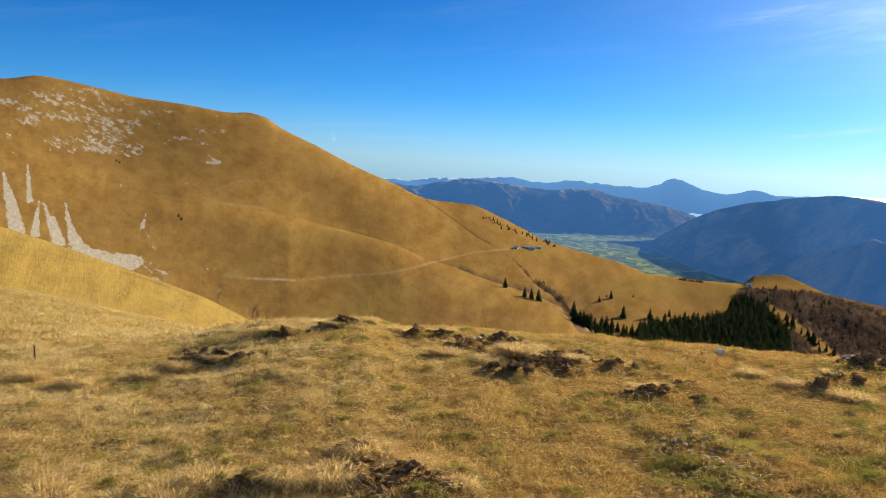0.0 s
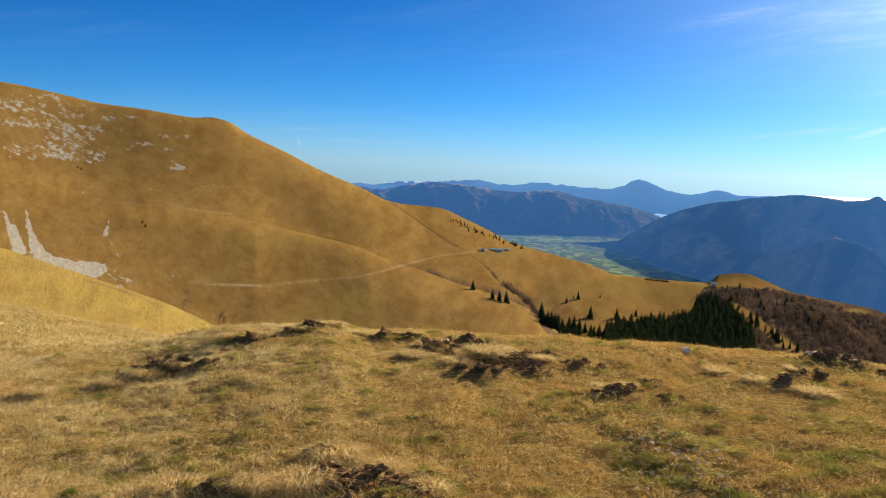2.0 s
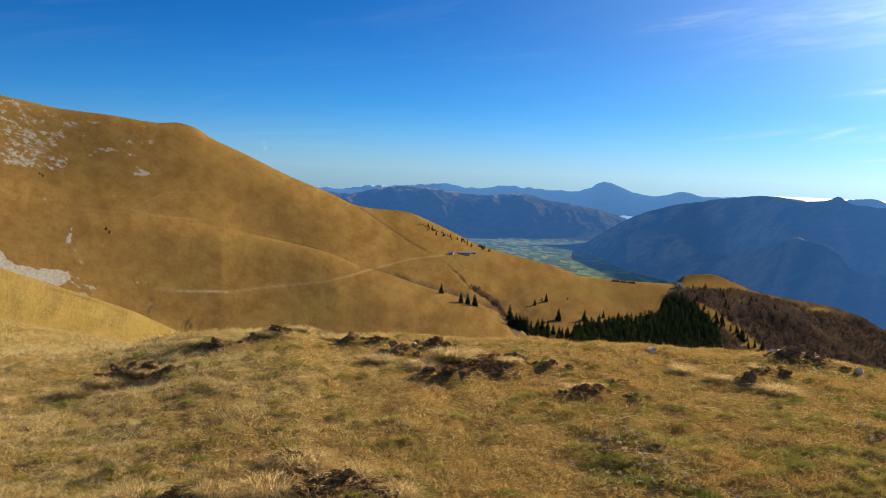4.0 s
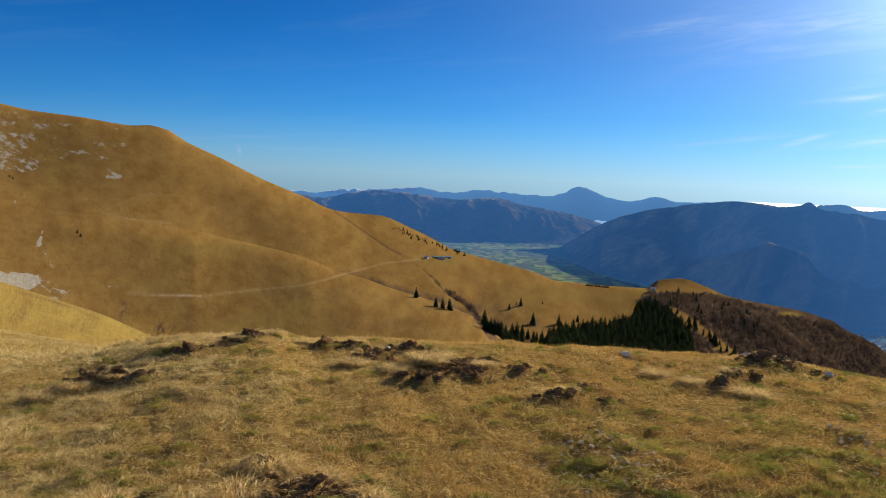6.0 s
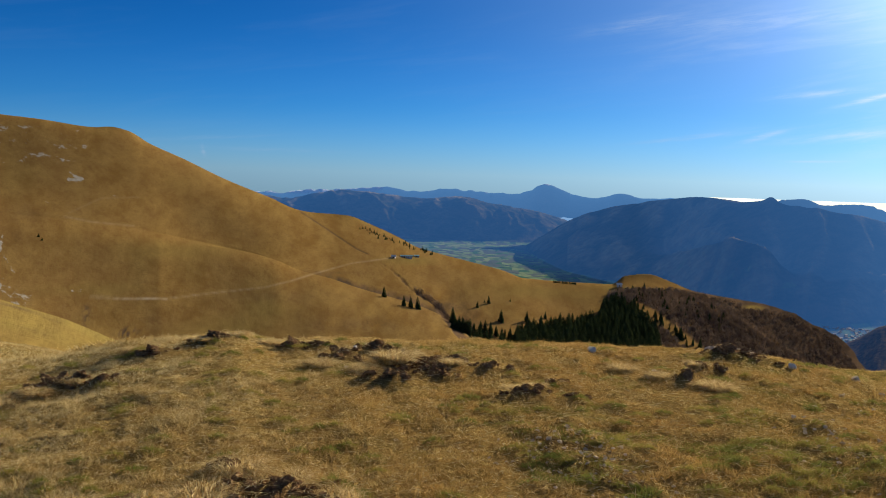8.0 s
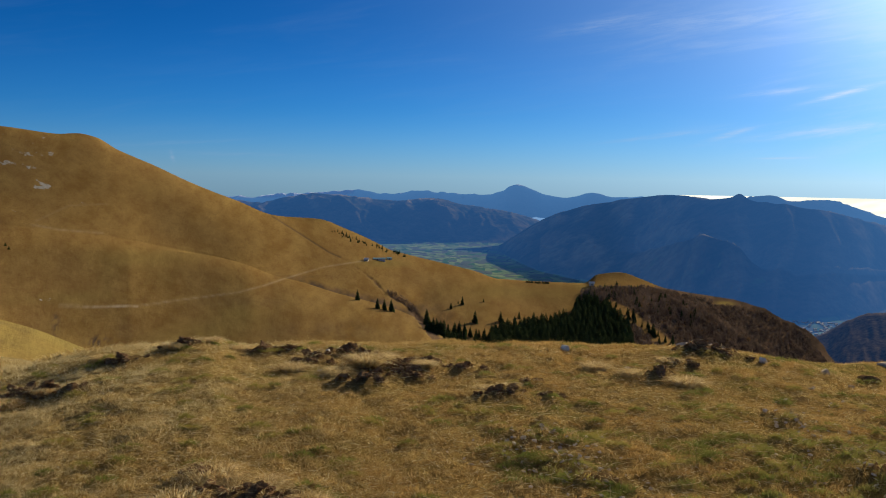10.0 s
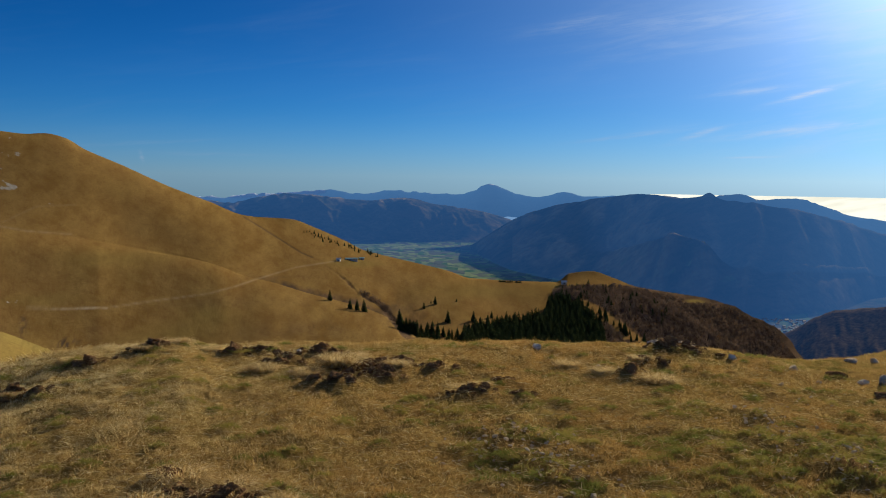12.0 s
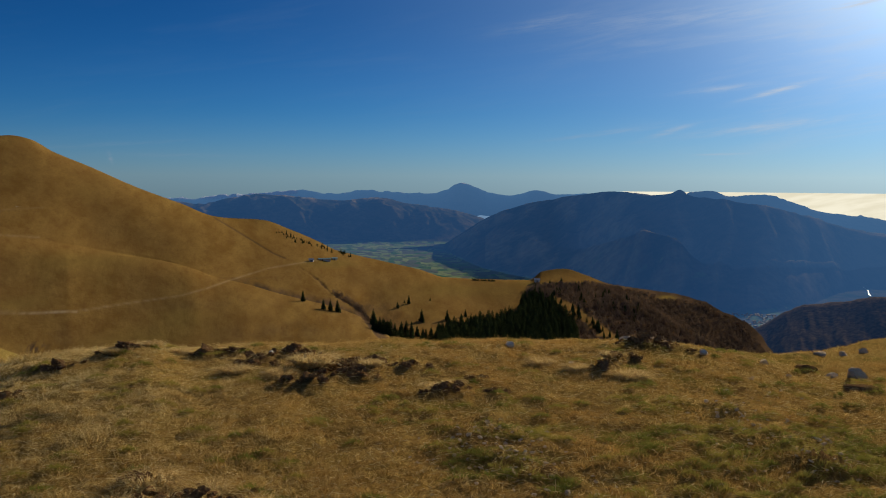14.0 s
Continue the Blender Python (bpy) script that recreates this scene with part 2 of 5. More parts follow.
def grass_color(g):
    p, k = place_of(g), island(g)
    mid, wide, tuft = g.noise(p, 7.0, 5.0, 0.6), g.noise(p, 0.9, 4.0, 0.55), g.noise(p, 16.0, 2.0, 0.5)
    side = g.add("ShaderNodeSeparateXYZ", {0: p}).outputs[0]
    c = g.mix(g.ramp(k, 0.05, 0.95), (0.22, 0.135, 0.034), (0.78, 0.60, 0.24))
    c = g.mix(g.ramp(tuft, 0.52, 0.68, 0.0, 0.7), c, g.mix(k, (0.15, 0.085, 0.022), (0.40, 0.235, 0.065)))
    c = g.mix(g.ramp(tuft, 0.46, 0.34, 0.0, 0.6), c, g.mix(k, (0.50, 0.36, 0.12), (0.90, 0.76, 0.40)))
    c = g.mix(g.ramp(mid, 0.45, 0.7, 0.0, 0.5), c, (0.46, 0.27, 0.07))
    # pale straw on the left, raised further to make up for weak sunlight there
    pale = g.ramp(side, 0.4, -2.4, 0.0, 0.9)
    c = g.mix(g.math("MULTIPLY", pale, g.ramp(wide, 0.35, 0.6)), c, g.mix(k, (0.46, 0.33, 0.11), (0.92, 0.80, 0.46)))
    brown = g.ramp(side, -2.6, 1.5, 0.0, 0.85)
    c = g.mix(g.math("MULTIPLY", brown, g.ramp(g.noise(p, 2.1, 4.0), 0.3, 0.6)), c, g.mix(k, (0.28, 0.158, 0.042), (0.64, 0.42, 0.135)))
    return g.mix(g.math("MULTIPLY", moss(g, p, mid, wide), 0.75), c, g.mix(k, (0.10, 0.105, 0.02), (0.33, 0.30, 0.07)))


def cushion_color(g):
    p, k = place_of(g), island(g)
    own = g.noise(p, 4.0, 2.0, 0.5)
    c = g.mix(g.ramp(own, 0.38, 0.62), (0.33, 0.27, 0.06), (0.15, 0.17, 0.03))
    return g.mix(g.math("MULTIPLY", k, 0.4), c, (0.46, 0.42, 0.12))


def straw_color(g):
    k = island(g)
    return g.mix(g.ramp(k, 0.0, 0.6), (0.26, 0.15, 0.045), g.mix(g.ramp(k, 0.6, 1.0), (0.70, 0.53, 0.23), (0.90, 0.77, 0.45)))


def needle_color(g):
    own = g.add("ShaderNodeObjectInfo").outputs["Random"]
    c = g.mix(island(g), (0.028, 0.048, 0.020), (0.06, 0.088, 0.034))
    return g.mix(g.math("MULTIPLY", own, 0.5), c, (0.075, 0.08, 0.026))


def twig_color(g):
    p = place_of(g)
    c = g.mix(g.ramp(g.noise(p, 0.11, 3.0), 0.35, 0.65), (0.17, 0.122, 0.083), (0.33, 0.238, 0.155))
    c = g.mix(g.ramp(g.noise(p, 0.23, 2.0), 0.62, 0.70), c, (0.30, 0.17, 0.06))
    return g.mix(g.math("MULTIPLY", island(g), 0.45), c, (0.09, 0.068, 0.055))


def make_soil():
    m, g = material("soil")
    p = place_of(g)
    a, b = g.noise(p, 28.0, 6.0, 0.7), g.noise(p, 120.0, 3.0, 0.6)
    c = g.mix(g.ramp(a, 0.3, 0.7), (0.11, 0.061, 0.028), (0.30, 0.178, 0.084))
    c = g.mix(g.ramp(b, 0.6, 0.75, 0.0, 0.7), c, (0.24, 0.16, 0.075))
    finish(g, c, 1.0, g.math("ADD", a, b), 0.6, 0.012)
    return m


def make_limestone(name, lo, hi, spots=0.7):
    m, g = material(name)
    p = place_of(g)
    a, b = g.noise(p, 9.0, 6.0, 0.65), g.noise(p, 55.0, 5.0, 0.65)
    c = g.mix(g.ramp(a, 0.3, 0.7), lo, hi)
    c = g.mix(g.ramp(b, 0.55, 0.7, 0.0, spots), c, (0.16, 0.155, 0.14))
    c = g.mix(g.ramp(g.noise(p, 21.0, 3.0), 0.6, 0.7, 0.0, spots * 0.8), c, (0.30, 0.26, 0.12))
    finish(g, c, 0.9, g.math("ADD", a, b), 0.8, 0.02)
    return m


def make_bark():
    m, g = material("bark")
    n = g.noise(g.scaled(place_of(g), (4.0, 4.0, 0.8)), 1.0, 5.0, 0.6)
    finish(g, g.mix(n, (0.05, 0.035, 0.025), (0.13, 0.10, 0.08)), 0.95, n, 0.6, 0.05)
    return m


def make_plaster(name, lo, hi, rough=0.9):
    m, g = material(name)
    n = g.noise(place_of(g), 1.3, 5.0, 0.6)
    finish(g, g.mix(n, lo, hi), rough, n, 0.2, 0.02)
    return m


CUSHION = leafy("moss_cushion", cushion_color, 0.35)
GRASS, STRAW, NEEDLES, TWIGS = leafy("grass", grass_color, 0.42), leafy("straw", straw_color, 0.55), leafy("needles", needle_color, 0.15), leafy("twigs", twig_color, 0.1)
SOIL, BARK = make_soil(), make_bark()
LIMESTONE, PALE_STONE = make_limestone("limestone", (0.44, 0.35, 0.24), (0.74, 0.61, 0.44)), make_limestone("pale_limestone", (0.62, 0.54, 0.42), (0.88, 0.80, 0.66), 0.35)
PLASTER, TIN, SHUTTER = make_plaster("plaster", (0.62, 0.59, 0.53), (0.8, 0.78, 0.73)), make_plaster("tin_roof", (0.28, 0.44, 0.43), (0.4, 0.57, 0.55), 0.5), make_plaster("dark_wood", (0.06, 0.045, 0.03), (0.12, 0.09, 0.06))
PASTURE, HILLSIDE, DISTANCE = make_pasture(), make_hillside(), make_distance()


# ---------------------------------------------------------------- land
def lattice(ix, iy, seed):
    h = (ix.astype(np.int64) * 374761393 + iy.astype(np.int64) * 668265263 + seed * 1442695041) & 0x7FFFFFFF
    h = ((h ^ (h >> 13)) * 1274126177) & 0x7FFFFFFF
    return ((h ^ (h >> 16)) & 0xFFFF) / 65535.0


def gradient_noise(x, y, seed=0):
    """Smooth noise of about -1 to 1 with no grain along the axes."""
    ix, iy = np.floor(x), np.floor(y)
    fx, fy = x - ix, y - iy
    sx, sy = fx * fx * fx * (fx * (fx * 6 - 15) + 10), fy * fy * fy * (fy * (fy * 6 - 15) + 10)

    def corner(dx, dy):
        a = lattice(ix + dx, iy + dy, seed) * 2 * np.pi
        return np.cos(a) * (fx - dx) + np.sin(a) * (fy - dy)

    low, high = corner(0, 0) * (1 - sx) + corner(1, 0) * sx, corner(0, 1) * (1 - sx) + corner(1, 1) * sx
    return 1.5 * (low * (1 - sy) + high * sy)


def turned(x, y, k):
    """The plan turned a little further for each octave."""
    c, s = math.cos(0.5 + 0.9 * k), math.sin(0.5 + 0.9 * k)
    return c * x - s * y, s * x + c * y


def fbm(x, y, size, octaves=5, seed=0, gain=0.5):
    """Fractal noise of about -1 to 1 whose largest forms are size metres across."""
    total, amp, f = 0.0, 1.0, 1.0 / size
    for k in range(octaves):
        u, v = turned(x * f, y * f, k)
        total = total + amp * gradient_noise(u + 17.3 * k, v - 9.1 * k, seed + k)
        amp, f = amp * gain, f * 2.03
    return total / 1.6


def ridged(x, y, size, octaves=5, seed=0):
    total, amp, f = 0.0, 1.0, 1.0 / size
    for k in range(octaves):
        total = total + amp * (1 - 2.2 * np.abs(gradient_noise(x * f + 5.7 * k, y * f + 3.3 * k, seed + k)))
        amp, f = amp * 0.5, f * 2.1
    return total / 1.7


# Lines of the land, fitted to the camera's view: bearing (degrees), chosen distance (m), angle of height (degrees)
LINES = {}


def line(name, rough, rows, step, *pts):
    """One line of the land; rough: the relief on it in metres; rows: strips of mesh up to it; step: how the strips are spaced."""
    LINES[name] = (rough, rows, step, pts)


line("brow", 0.03, 230, "log", (-48, 8.6, -12.82), (-34, 8.6, -12.62), (-23, 8.6, -12.22), (-17.8, 8.6, -11.12), (-14.3, 8.6, -10.82), (-11.2, 8.6, -10.52),
     (-8.6, 8.6, -11.12), (-3.6, 8.6, -10.92), (-0.7, 8.6, -11.12), (2.5, 8.6, -11.02), (6.7, 8.6, -10.92), (10.6, 8.6, -10.82), (11.1, 8.6, -11.02),
     (17.6, 8.6, -10.72), (22.7, 8.6, -10.82), (27.2, 9.069, -10.9), (29, 9.805, -10.6), (32.5, 11.19, -9.55), (48, 16, -6.9))
line("drop", 0.05, 26, "lin", (-48, 14, -10.9), (-34, 14, -10.6), (-27, 14, -11.3), (-23, 14, -12), (-18, 14, -12.7), (-10, 13, -13.3), (10, 13, -13.3), (25, 13, -13), (30, 15, -11.8), (34, 18, -10.4), (48, 24, -8))
line("rise", 0.12, 26, "lin", (-48, 26, -6.8), (-32.4, 26, -8.57), (-29.5, 26, -9.09), (-26.4, 26, -9.91), (-23.1, 26, -10.6), (-21.8, 26, -10.9),
     (-18, 26, -13.5), (-10, 26, -16), (10, 26, -17), (48, 30, -14))
line("dip", 0.2, 10, "lin", (-48, 42, -8.5), (-34, 42, -10.2), (-27, 42, -11.6), (-22, 42, -13), (-15, 42, -16), (0, 42, -19), (48, 44, -17))
line("knee", 0.35, 46, "lin", (-48, 110, -2.2), (-32.5, 110, -5.17), (-31, 110, -5.67), (-29.5, 110, -6.2), (-26.4, 110, -7.32), (-23.2, 110, -8.49),
     (-21.5, 110, -9.11), (-19.8, 110, -9.9), (-17.8, 110, -10.9), (-12, 110, -14), (-4, 110, -17), (10, 110, -19), (48, 110, -19))
line("hollow", 2.0, 14, "lin", (-48, 220, -9), (-34, 220, -12), (-20, 220, -15), (0, 220, -17), (48, 230, -16))
line("foot", 2.0, 16, "lin", (-48, 320, -9), (-34, 320, -9.8), (-25, 320, -11), (-18, 310, -12.6), (-5, 310, -13), (3, 310, -12.7), (10, 400, -13.4), (25, 480, -13.5), (48, 480, -13))
line("spur", 1.6, 70, "lin", (-48, 600, -2.2), (-34, 590, -3.4), (-26, 590, -4.0), (-20, 585, -4.2), (-17.3, 580, -4.35), (-14.5, 570, -4.75), (-11.7, 555, -5.05), (-9.5, 525, -5.6), (-7.8, 499, -6.26),
     (-6, 490, -6.71), (-4.2, 481, -7.29), (-2.4, 472, -7.79), (-0.2, 461, -8.39), (1.3, 454, -8.99), (2.7, 446, -9.75), (5, 440, -11.5),
     (9, 470, -11.7), (14, 520, -10.9), (18, 600, -10.4), (25, 700, -11.5), (48, 700, -14))
line("gully", 2.2, 24, "lin", (-48, 700, -0.8), (-34, 690, -1.7), (-26, 670, -2.9), (-20, 650, -3.45), (-17.3, 645, -3.8), (-14.5, 632, -4.45), (-11.7, 608, -5.02), (-9.5, 572, -5.75), (-7.8, 539, -6.66),
     (-6, 531, -7.11), (-4.2, 523, -7.69), (-2.4, 515, -8.19), (-0.2, 505, -8.79), (1.3, 498, -9.39), (2.7, 492, -10.2), (5, 505, -10.2),
     (9, 540, -9.9), (14, 600, -8.6), (16.3, 690, -7.7), (17.9, 710, -7.4),  (19.3, 710, -8.05), (20.7, 720, -8.85), (21.7, 725, -9.35), (22.7, 730, -9.95), (25, 740, -11.3), (48, 780, -14))
line("cleft", 2.0, 8, "lin", (-48, 714, -0.5), (-34, 704, -1.5), (-26, 684, -2.7), (-20, 664, -3.25), (-17.3, 659, -3.6), (-14.5, 646, -4.25), (-11.7, 622, -4.78), (-9.5, 586, -5.45), (-7.8, 553, -6.3), (-4.2, 537, -7.35), (-0.2, 519, -8.4),
     (1.3, 512, -8.95), (2.7, 508, -9.4), (5, 521, -9.6), (9, 556, -9.5), (14, 614, -8.3), (16.3, 704, -7.45), (17.9, 740, -7.95), (19.3, 770, -9), (20.7, 790, -10), (21.7, 800, -10.5), (22.7, 810, -11), (25, 860, -12), (48, 850, -14))
line("crest", 1.2, 120, "lin", (-48, 1519, 3.6), (-40, 1519, 2.6), (-32.5, 1519, 3.1), (-30.8, 1519, 3.52), (-28.4, 1507, 3.22), (-25, 1383, 2.52), (-23.1, 1293, 2.45), (-20.1, 1211, 2.12), (-19, 1175, 2.2), (-18, 1141, 2.0), (-16.8, 1101, 1.3), (-14.7, 1032, 0.38), (-12.6, 984, -0.62), (-9.7, 932, -1.76), (-7.8, 896, -2.57), (-4.9, 839, -2.75), (-3.3, 809, -3.31), (-1.5, 780, -4.1), (-0.4, 762, -4.65), (0.7, 745, -4.93), (2.8, 717, -5.42), (5, 691, -5.96), (6.4, 687, -6.44), (10.1, 681, -6.54), (11.8, 698, -6.54), (12.6, 706, -5.94), (14, 721, -5.75), (15.4, 749, -6.15), (16.8, 780, -6.65), (19.2, 855, -6.94), (20.9, 899, -7.16), (24.2, 971, -8.4), (25.2, 993, -8.95), (25.9, 1000, -9.6), (26.6, 1005, -10.6), (28, 1020, -12), (48, 1020, -14))
line("back", 4, 16, "lin", (-48, 1625, -1), (-30, 1620, -1), (-20, 1500, -2.5), (-10, 1150, -7), (0, 980, -13), (12, 930, -13), (26, 1150, -13.4), (48, 1150, -13.4))
line("outwork", 2.6, 26, "lin", (-48, 1662, -6), (-20, 1640, -7), (-12, 1400, -10.5), (0, 1330, -12.4), (20, 1330, -12.4), (24, 1460, -10.2), (25.5, 1460, -9.18), (27.4, 1460, -7.94), (28.3, 1460, -7.51), (28.9, 1460, -7.47), (30.4, 1460, -7.22), (31.5, 1460, -6.97), (32.3, 1460, -6.87), (40, 1460, -6.6), (48, 1460, -6.3))
line("floor", 1, 14, "lin", (-48, 1700, -9.73), (48, 1700, -9.73))
line("far_foot", 2, 30, "lin", (-48, 3560, -4.68), (3, 3560, -4.68), (6.1, 3553, -4.69), (7.5, 3124, -5.33), (9.1, 2788, -5.97), (11.2, 2606, -6.39),
     (17.5, 2179, -7.62), (22.6, 2040, -8.14), (24.8, 2026, -8.19), (27.8, 2150, -7.73), (30.5, 2550, -6.52), (34, 2850, -5.84), (48, 2950, -5.65))
line("fore_crest", 4, 40, "lin", (-48, 3590, -4.64), (3.5, 3580, -4.63), (6.3, 3530, -4.67), (7, 3364, -4.73), (8.4, 3130, -4.7), (10.5, 2935, -4.63), (12.6, 2788, -4.63), (14.03, 2684, -4.69), (15.2, 2598, -4.68), (16.45, 2501, -4.25), (17.6, 2416, -3.83), (18.84, 2356, -3.45), (19.9, 2316, -3.6), (20.88, 2281, -3.95), (21.8, 2248, -4.85), (22.59, 2220, -5.45), (23.28, 2212, -5.58), (25.2, 2208, -5.7), (27.1, 2273, -5.69), (28.7, 2417, -5.55), (32.2, 2785, -5.2), (48, 2992, -5.2))
line("fore_back", 5, 10, "lin", (-48, 3610, -4.61), (3.5, 3600, -4.6), (6.3, 3545, -4.6), (7, 3395, -4.6), (8.4, 3201, -4.37), (10.5, 3033, -4.11), (12.6, 2889, -3.99), (14.03, 2782, -4), (15.2, 2693, -4.5), (16.45, 2593, -4.62), (17.6, 2503, -4.2), (18.84, 2433, -3.75), (19.9, 2390, -3.95), (20.88, 2351, -4.4), (21.8, 2315, -5.1), (22.59, 2285, -4.9), (23.28, 2277, -4.74), (25.2, 2268, -4.9), (27.1, 2328, -4.98), (28.7, 2466, -4.96), (32.2, 2817, -4.86), (48, 3007, -5))
line("far_crest", 5, 60, "lin", (-48, 3650, -4.57), (3.5, 3619, -4.57), (6.3, 3561, -4.51), (7, 3539, -4.02), (8.4, 3526, -3.02), (10.5, 3481, -2.08), (12.6, 3351, -1.54), (15, 3151, -1.16), (17, 2958, -0.97), (19, 2774, -1.16), (20.4, 2701, -1.07), (20.9, 2698, -0.85), (21.4, 2645, -1.09), (22.7, 2579, -1.27), (25.2, 2544, -1.66), (27.1, 2580, -2.05), (28.7, 2689, -2.5), (32.2, 2966, -3.37), (48, 3077, -4.4))
line("trough", 2, 14, "lin", (-48, 3720, -4.48), (6, 3720, -4.48), (12, 4000, -4.17), (48, 4080, -4.09))
line("range_foot", 2, 8, "lin", (-48, 3900, -4.28), (6, 3900, -4.28), (12, 4150, -4.02), (48, 4150, -4.02))
line("range", 10, 60, "lin", (-48, 4450, -1), (-12, 4450, -1.6), (-8.4, 4450, -1.77), (-7.1, 4450, -1.43), (-5.7, 4450, -1.19), (-4.3, 4450, -1.29),
     (-2.6, 4450, -1.36), (-1.2, 4450, -1.43), (0.6, 4450, -1.6), (2.2, 4450, -1.43), (4.1, 4450, -1.78), (5.5, 4450, -1.96), (7, 4450, -2.24),
     (8.4, 4450, -2.62), (10.2, 4450, -3.4), (12, 4450, -3.7), (19.5, 4450, -3.2), (21.5, 4450, -1.05), (22.6, 4450, -0.89), (23.9, 4450, -1.11),
     (25.2, 4450, -1.12), (26.1, 4450, -1.2), (27.1, 4450, -1.44), (28.6, 4450, -1.93), (30.7, 4450, -2.25), (32.1, 4450, -2.48), (48, 4450, -3.4))
line("pass", 3, 6, "lin", (-48, 4600, -3), (48, 4600, -3.2))
line("horizon", 9, 34, "lin", (-48, 4820, -1), (-9.4, 4820, -1.46), (-7.1, 4820, -1.26), (-5, 4820, -1.15), (-2.6, 4820, -0.98), (-1.2, 4820, -1.15),
     (-0.1, 4820, -1.18), (1.3, 4820, -0.97), (3.4, 4820, -1.11), (5.5, 4820, -1.18), (6.6, 4820, -0.93), (7.1, 4820, -0.64), (7.5, 4820, -0.5),
     (7.8, 4820, -0.57), (8.7, 4820, -0.88), (10.5, 4820, -1.19), (11.9, 4820, -0.97), (13.3, 4820, -1.11), (15, 4820, -1.13), (18, 4820, -1.4),
     (22, 4820, -2), (48, 4820, -2.4))
line("edge", 2, 3, "lin", (-48, 4930, -2), (48, 4930, -2.2))

BEARINGS = np.concatenate([np.arange(-180, -40, 4.0), np.arange(-40, 40.001, 0.09), np.arange(44, 180, 4.0)])


def smooth_interp(x, xs, ys):
    """Monotone cubic through the points (Fritsch-Carlson)."""
    xs, ys = np.asarray(xs, float), np.asarray(ys, float)
    h, d = np.diff(xs), np.diff(ys) / np.diff(xs)
    m = np.zeros(len(xs))
    m[0], m[-1] = d[0], d[-1]
    same = d[:-1] * d[1:] > 0
    w1, w2 = 2 * h[1:] + h[:-1], h[1:] + 2 * h[:-1]
    m[1:-1][same] = ((w1 + w2)[same]) / ((w1[same] / d[:-1][same]) + (w2[same] / d[1:][same]))
    i = np.clip(np.searchsorted(xs, x) - 1, 0, len(xs) - 2)
    t = (x - xs[i]) / h[i]
    return ((2 * t**3 - 3 * t**2 + 1) * ys[i] + (t**3 - 2 * t**2 + t) * h[i] * m[i] + (-2 * t**3 + 3 * t**2) * ys[i + 1] + (t**3 - t**2) * h[i] * m[i + 1])


def blurred(values, width):
    """Values along all bearings, smoothed over so many degrees."""
    w = np.exp(-((BEARINGS[:, None] - BEARINGS[None, :]) / width) ** 2) * np.gradient(BEARINGS)[None, :]
    return (w @ values) / w.sum(1)


def spread_lines():
    """Distances, heights and relief of all lines at all bearings."""
    dist, high, rough = [np.full(len(BEARINGS), 0.004)], [np.zeros(len(BEARINGS))], [0.02]
    for name, (amp, rows, step, pts) in LINES.items():
        b, r, e = (list(v) for v in zip(*pts))
        mr, me = (r[0] + r[-1]) / 2, (e[0] + e[-1]) / 2
        b, r, e = [-180, -100] + b + [100, 180], [mr, mr] + r + [mr, mr], [me, me] + e + [me, me]
        rr = smooth_interp(BEARINGS, b, r)
        if name in ("hollow", "foot", "spur", "gully", "cleft", "crest"):
            rr = blurred(rr, 1.6)
        dist.append(rr)
        high.append(EYE + rr * np.tan(np.radians(smooth_interp(BEARINGS, b, e))))
        rough.append(amp)
    return np.array(dist), np.array(high), np.array(rough)


FINE = {}


def calm(high):
    """Takes the small ups and downs of two crest lines out of the slope below them; they come back near the crest itself."""
    for name, width in (("brow", 5.0), ("crest", 4.0), ("far_crest", 3.0)):
        k = list(LINES).index(name) + 1
        w = np.exp(-((BEARINGS[:, None] - BEARINGS[None, :]) / width) ** 2) * np.gradient(BEARINGS)[None, :]
        broad = (w @ high[k]) / w.sum(1)
        FINE[name] = high[k] - broad
        high[k] = broad
    for name in ("gully", "cleft"):
        k = list(LINES).index(name) + 1
        high[k] = blurred(high[k], 1.5)
    for name in ("hollow", "foot", "spur", "gully", "back"):
        k = list(LINES).index(name) + 1
        w = np.exp(-((BEARINGS[:, None] - BEARINGS[None, :]) / 2.5) ** 2) * np.gradient(BEARINGS)[None, :]
        share = np.clip((-9 - BEARINGS) / 3, 0, 1) * (0.4 if name in ("spur", "gully") else 1.0)
        high[k] = high[k] * (1 - share) + share * (w @ high[k]) / w.sum(1)
    return high


def profile(dist, high):
    """Slopes of the lines of sight at each line, flat on crests and in hollows."""
    h, d = np.diff(dist, axis=0), np.diff(high, axis=0) / np.diff(dist, axis=0)
    m = np.zeros_like(dist)
    m[0], m[-1] = 0, d[-1]
    w1, w2 = 2 * h[1:] + h[:-1], h[1:] + 2 * h[:-1]
    same = d[:-1] * d[1:] > 0
    with np.errstate(divide="ignore", invalid="ignore"):
        v = (w1 + w2) / (w1 / d[:-1] + w2 / d[1:])
    m[1:-1] = np.where(same, v, 0)
    return h, m


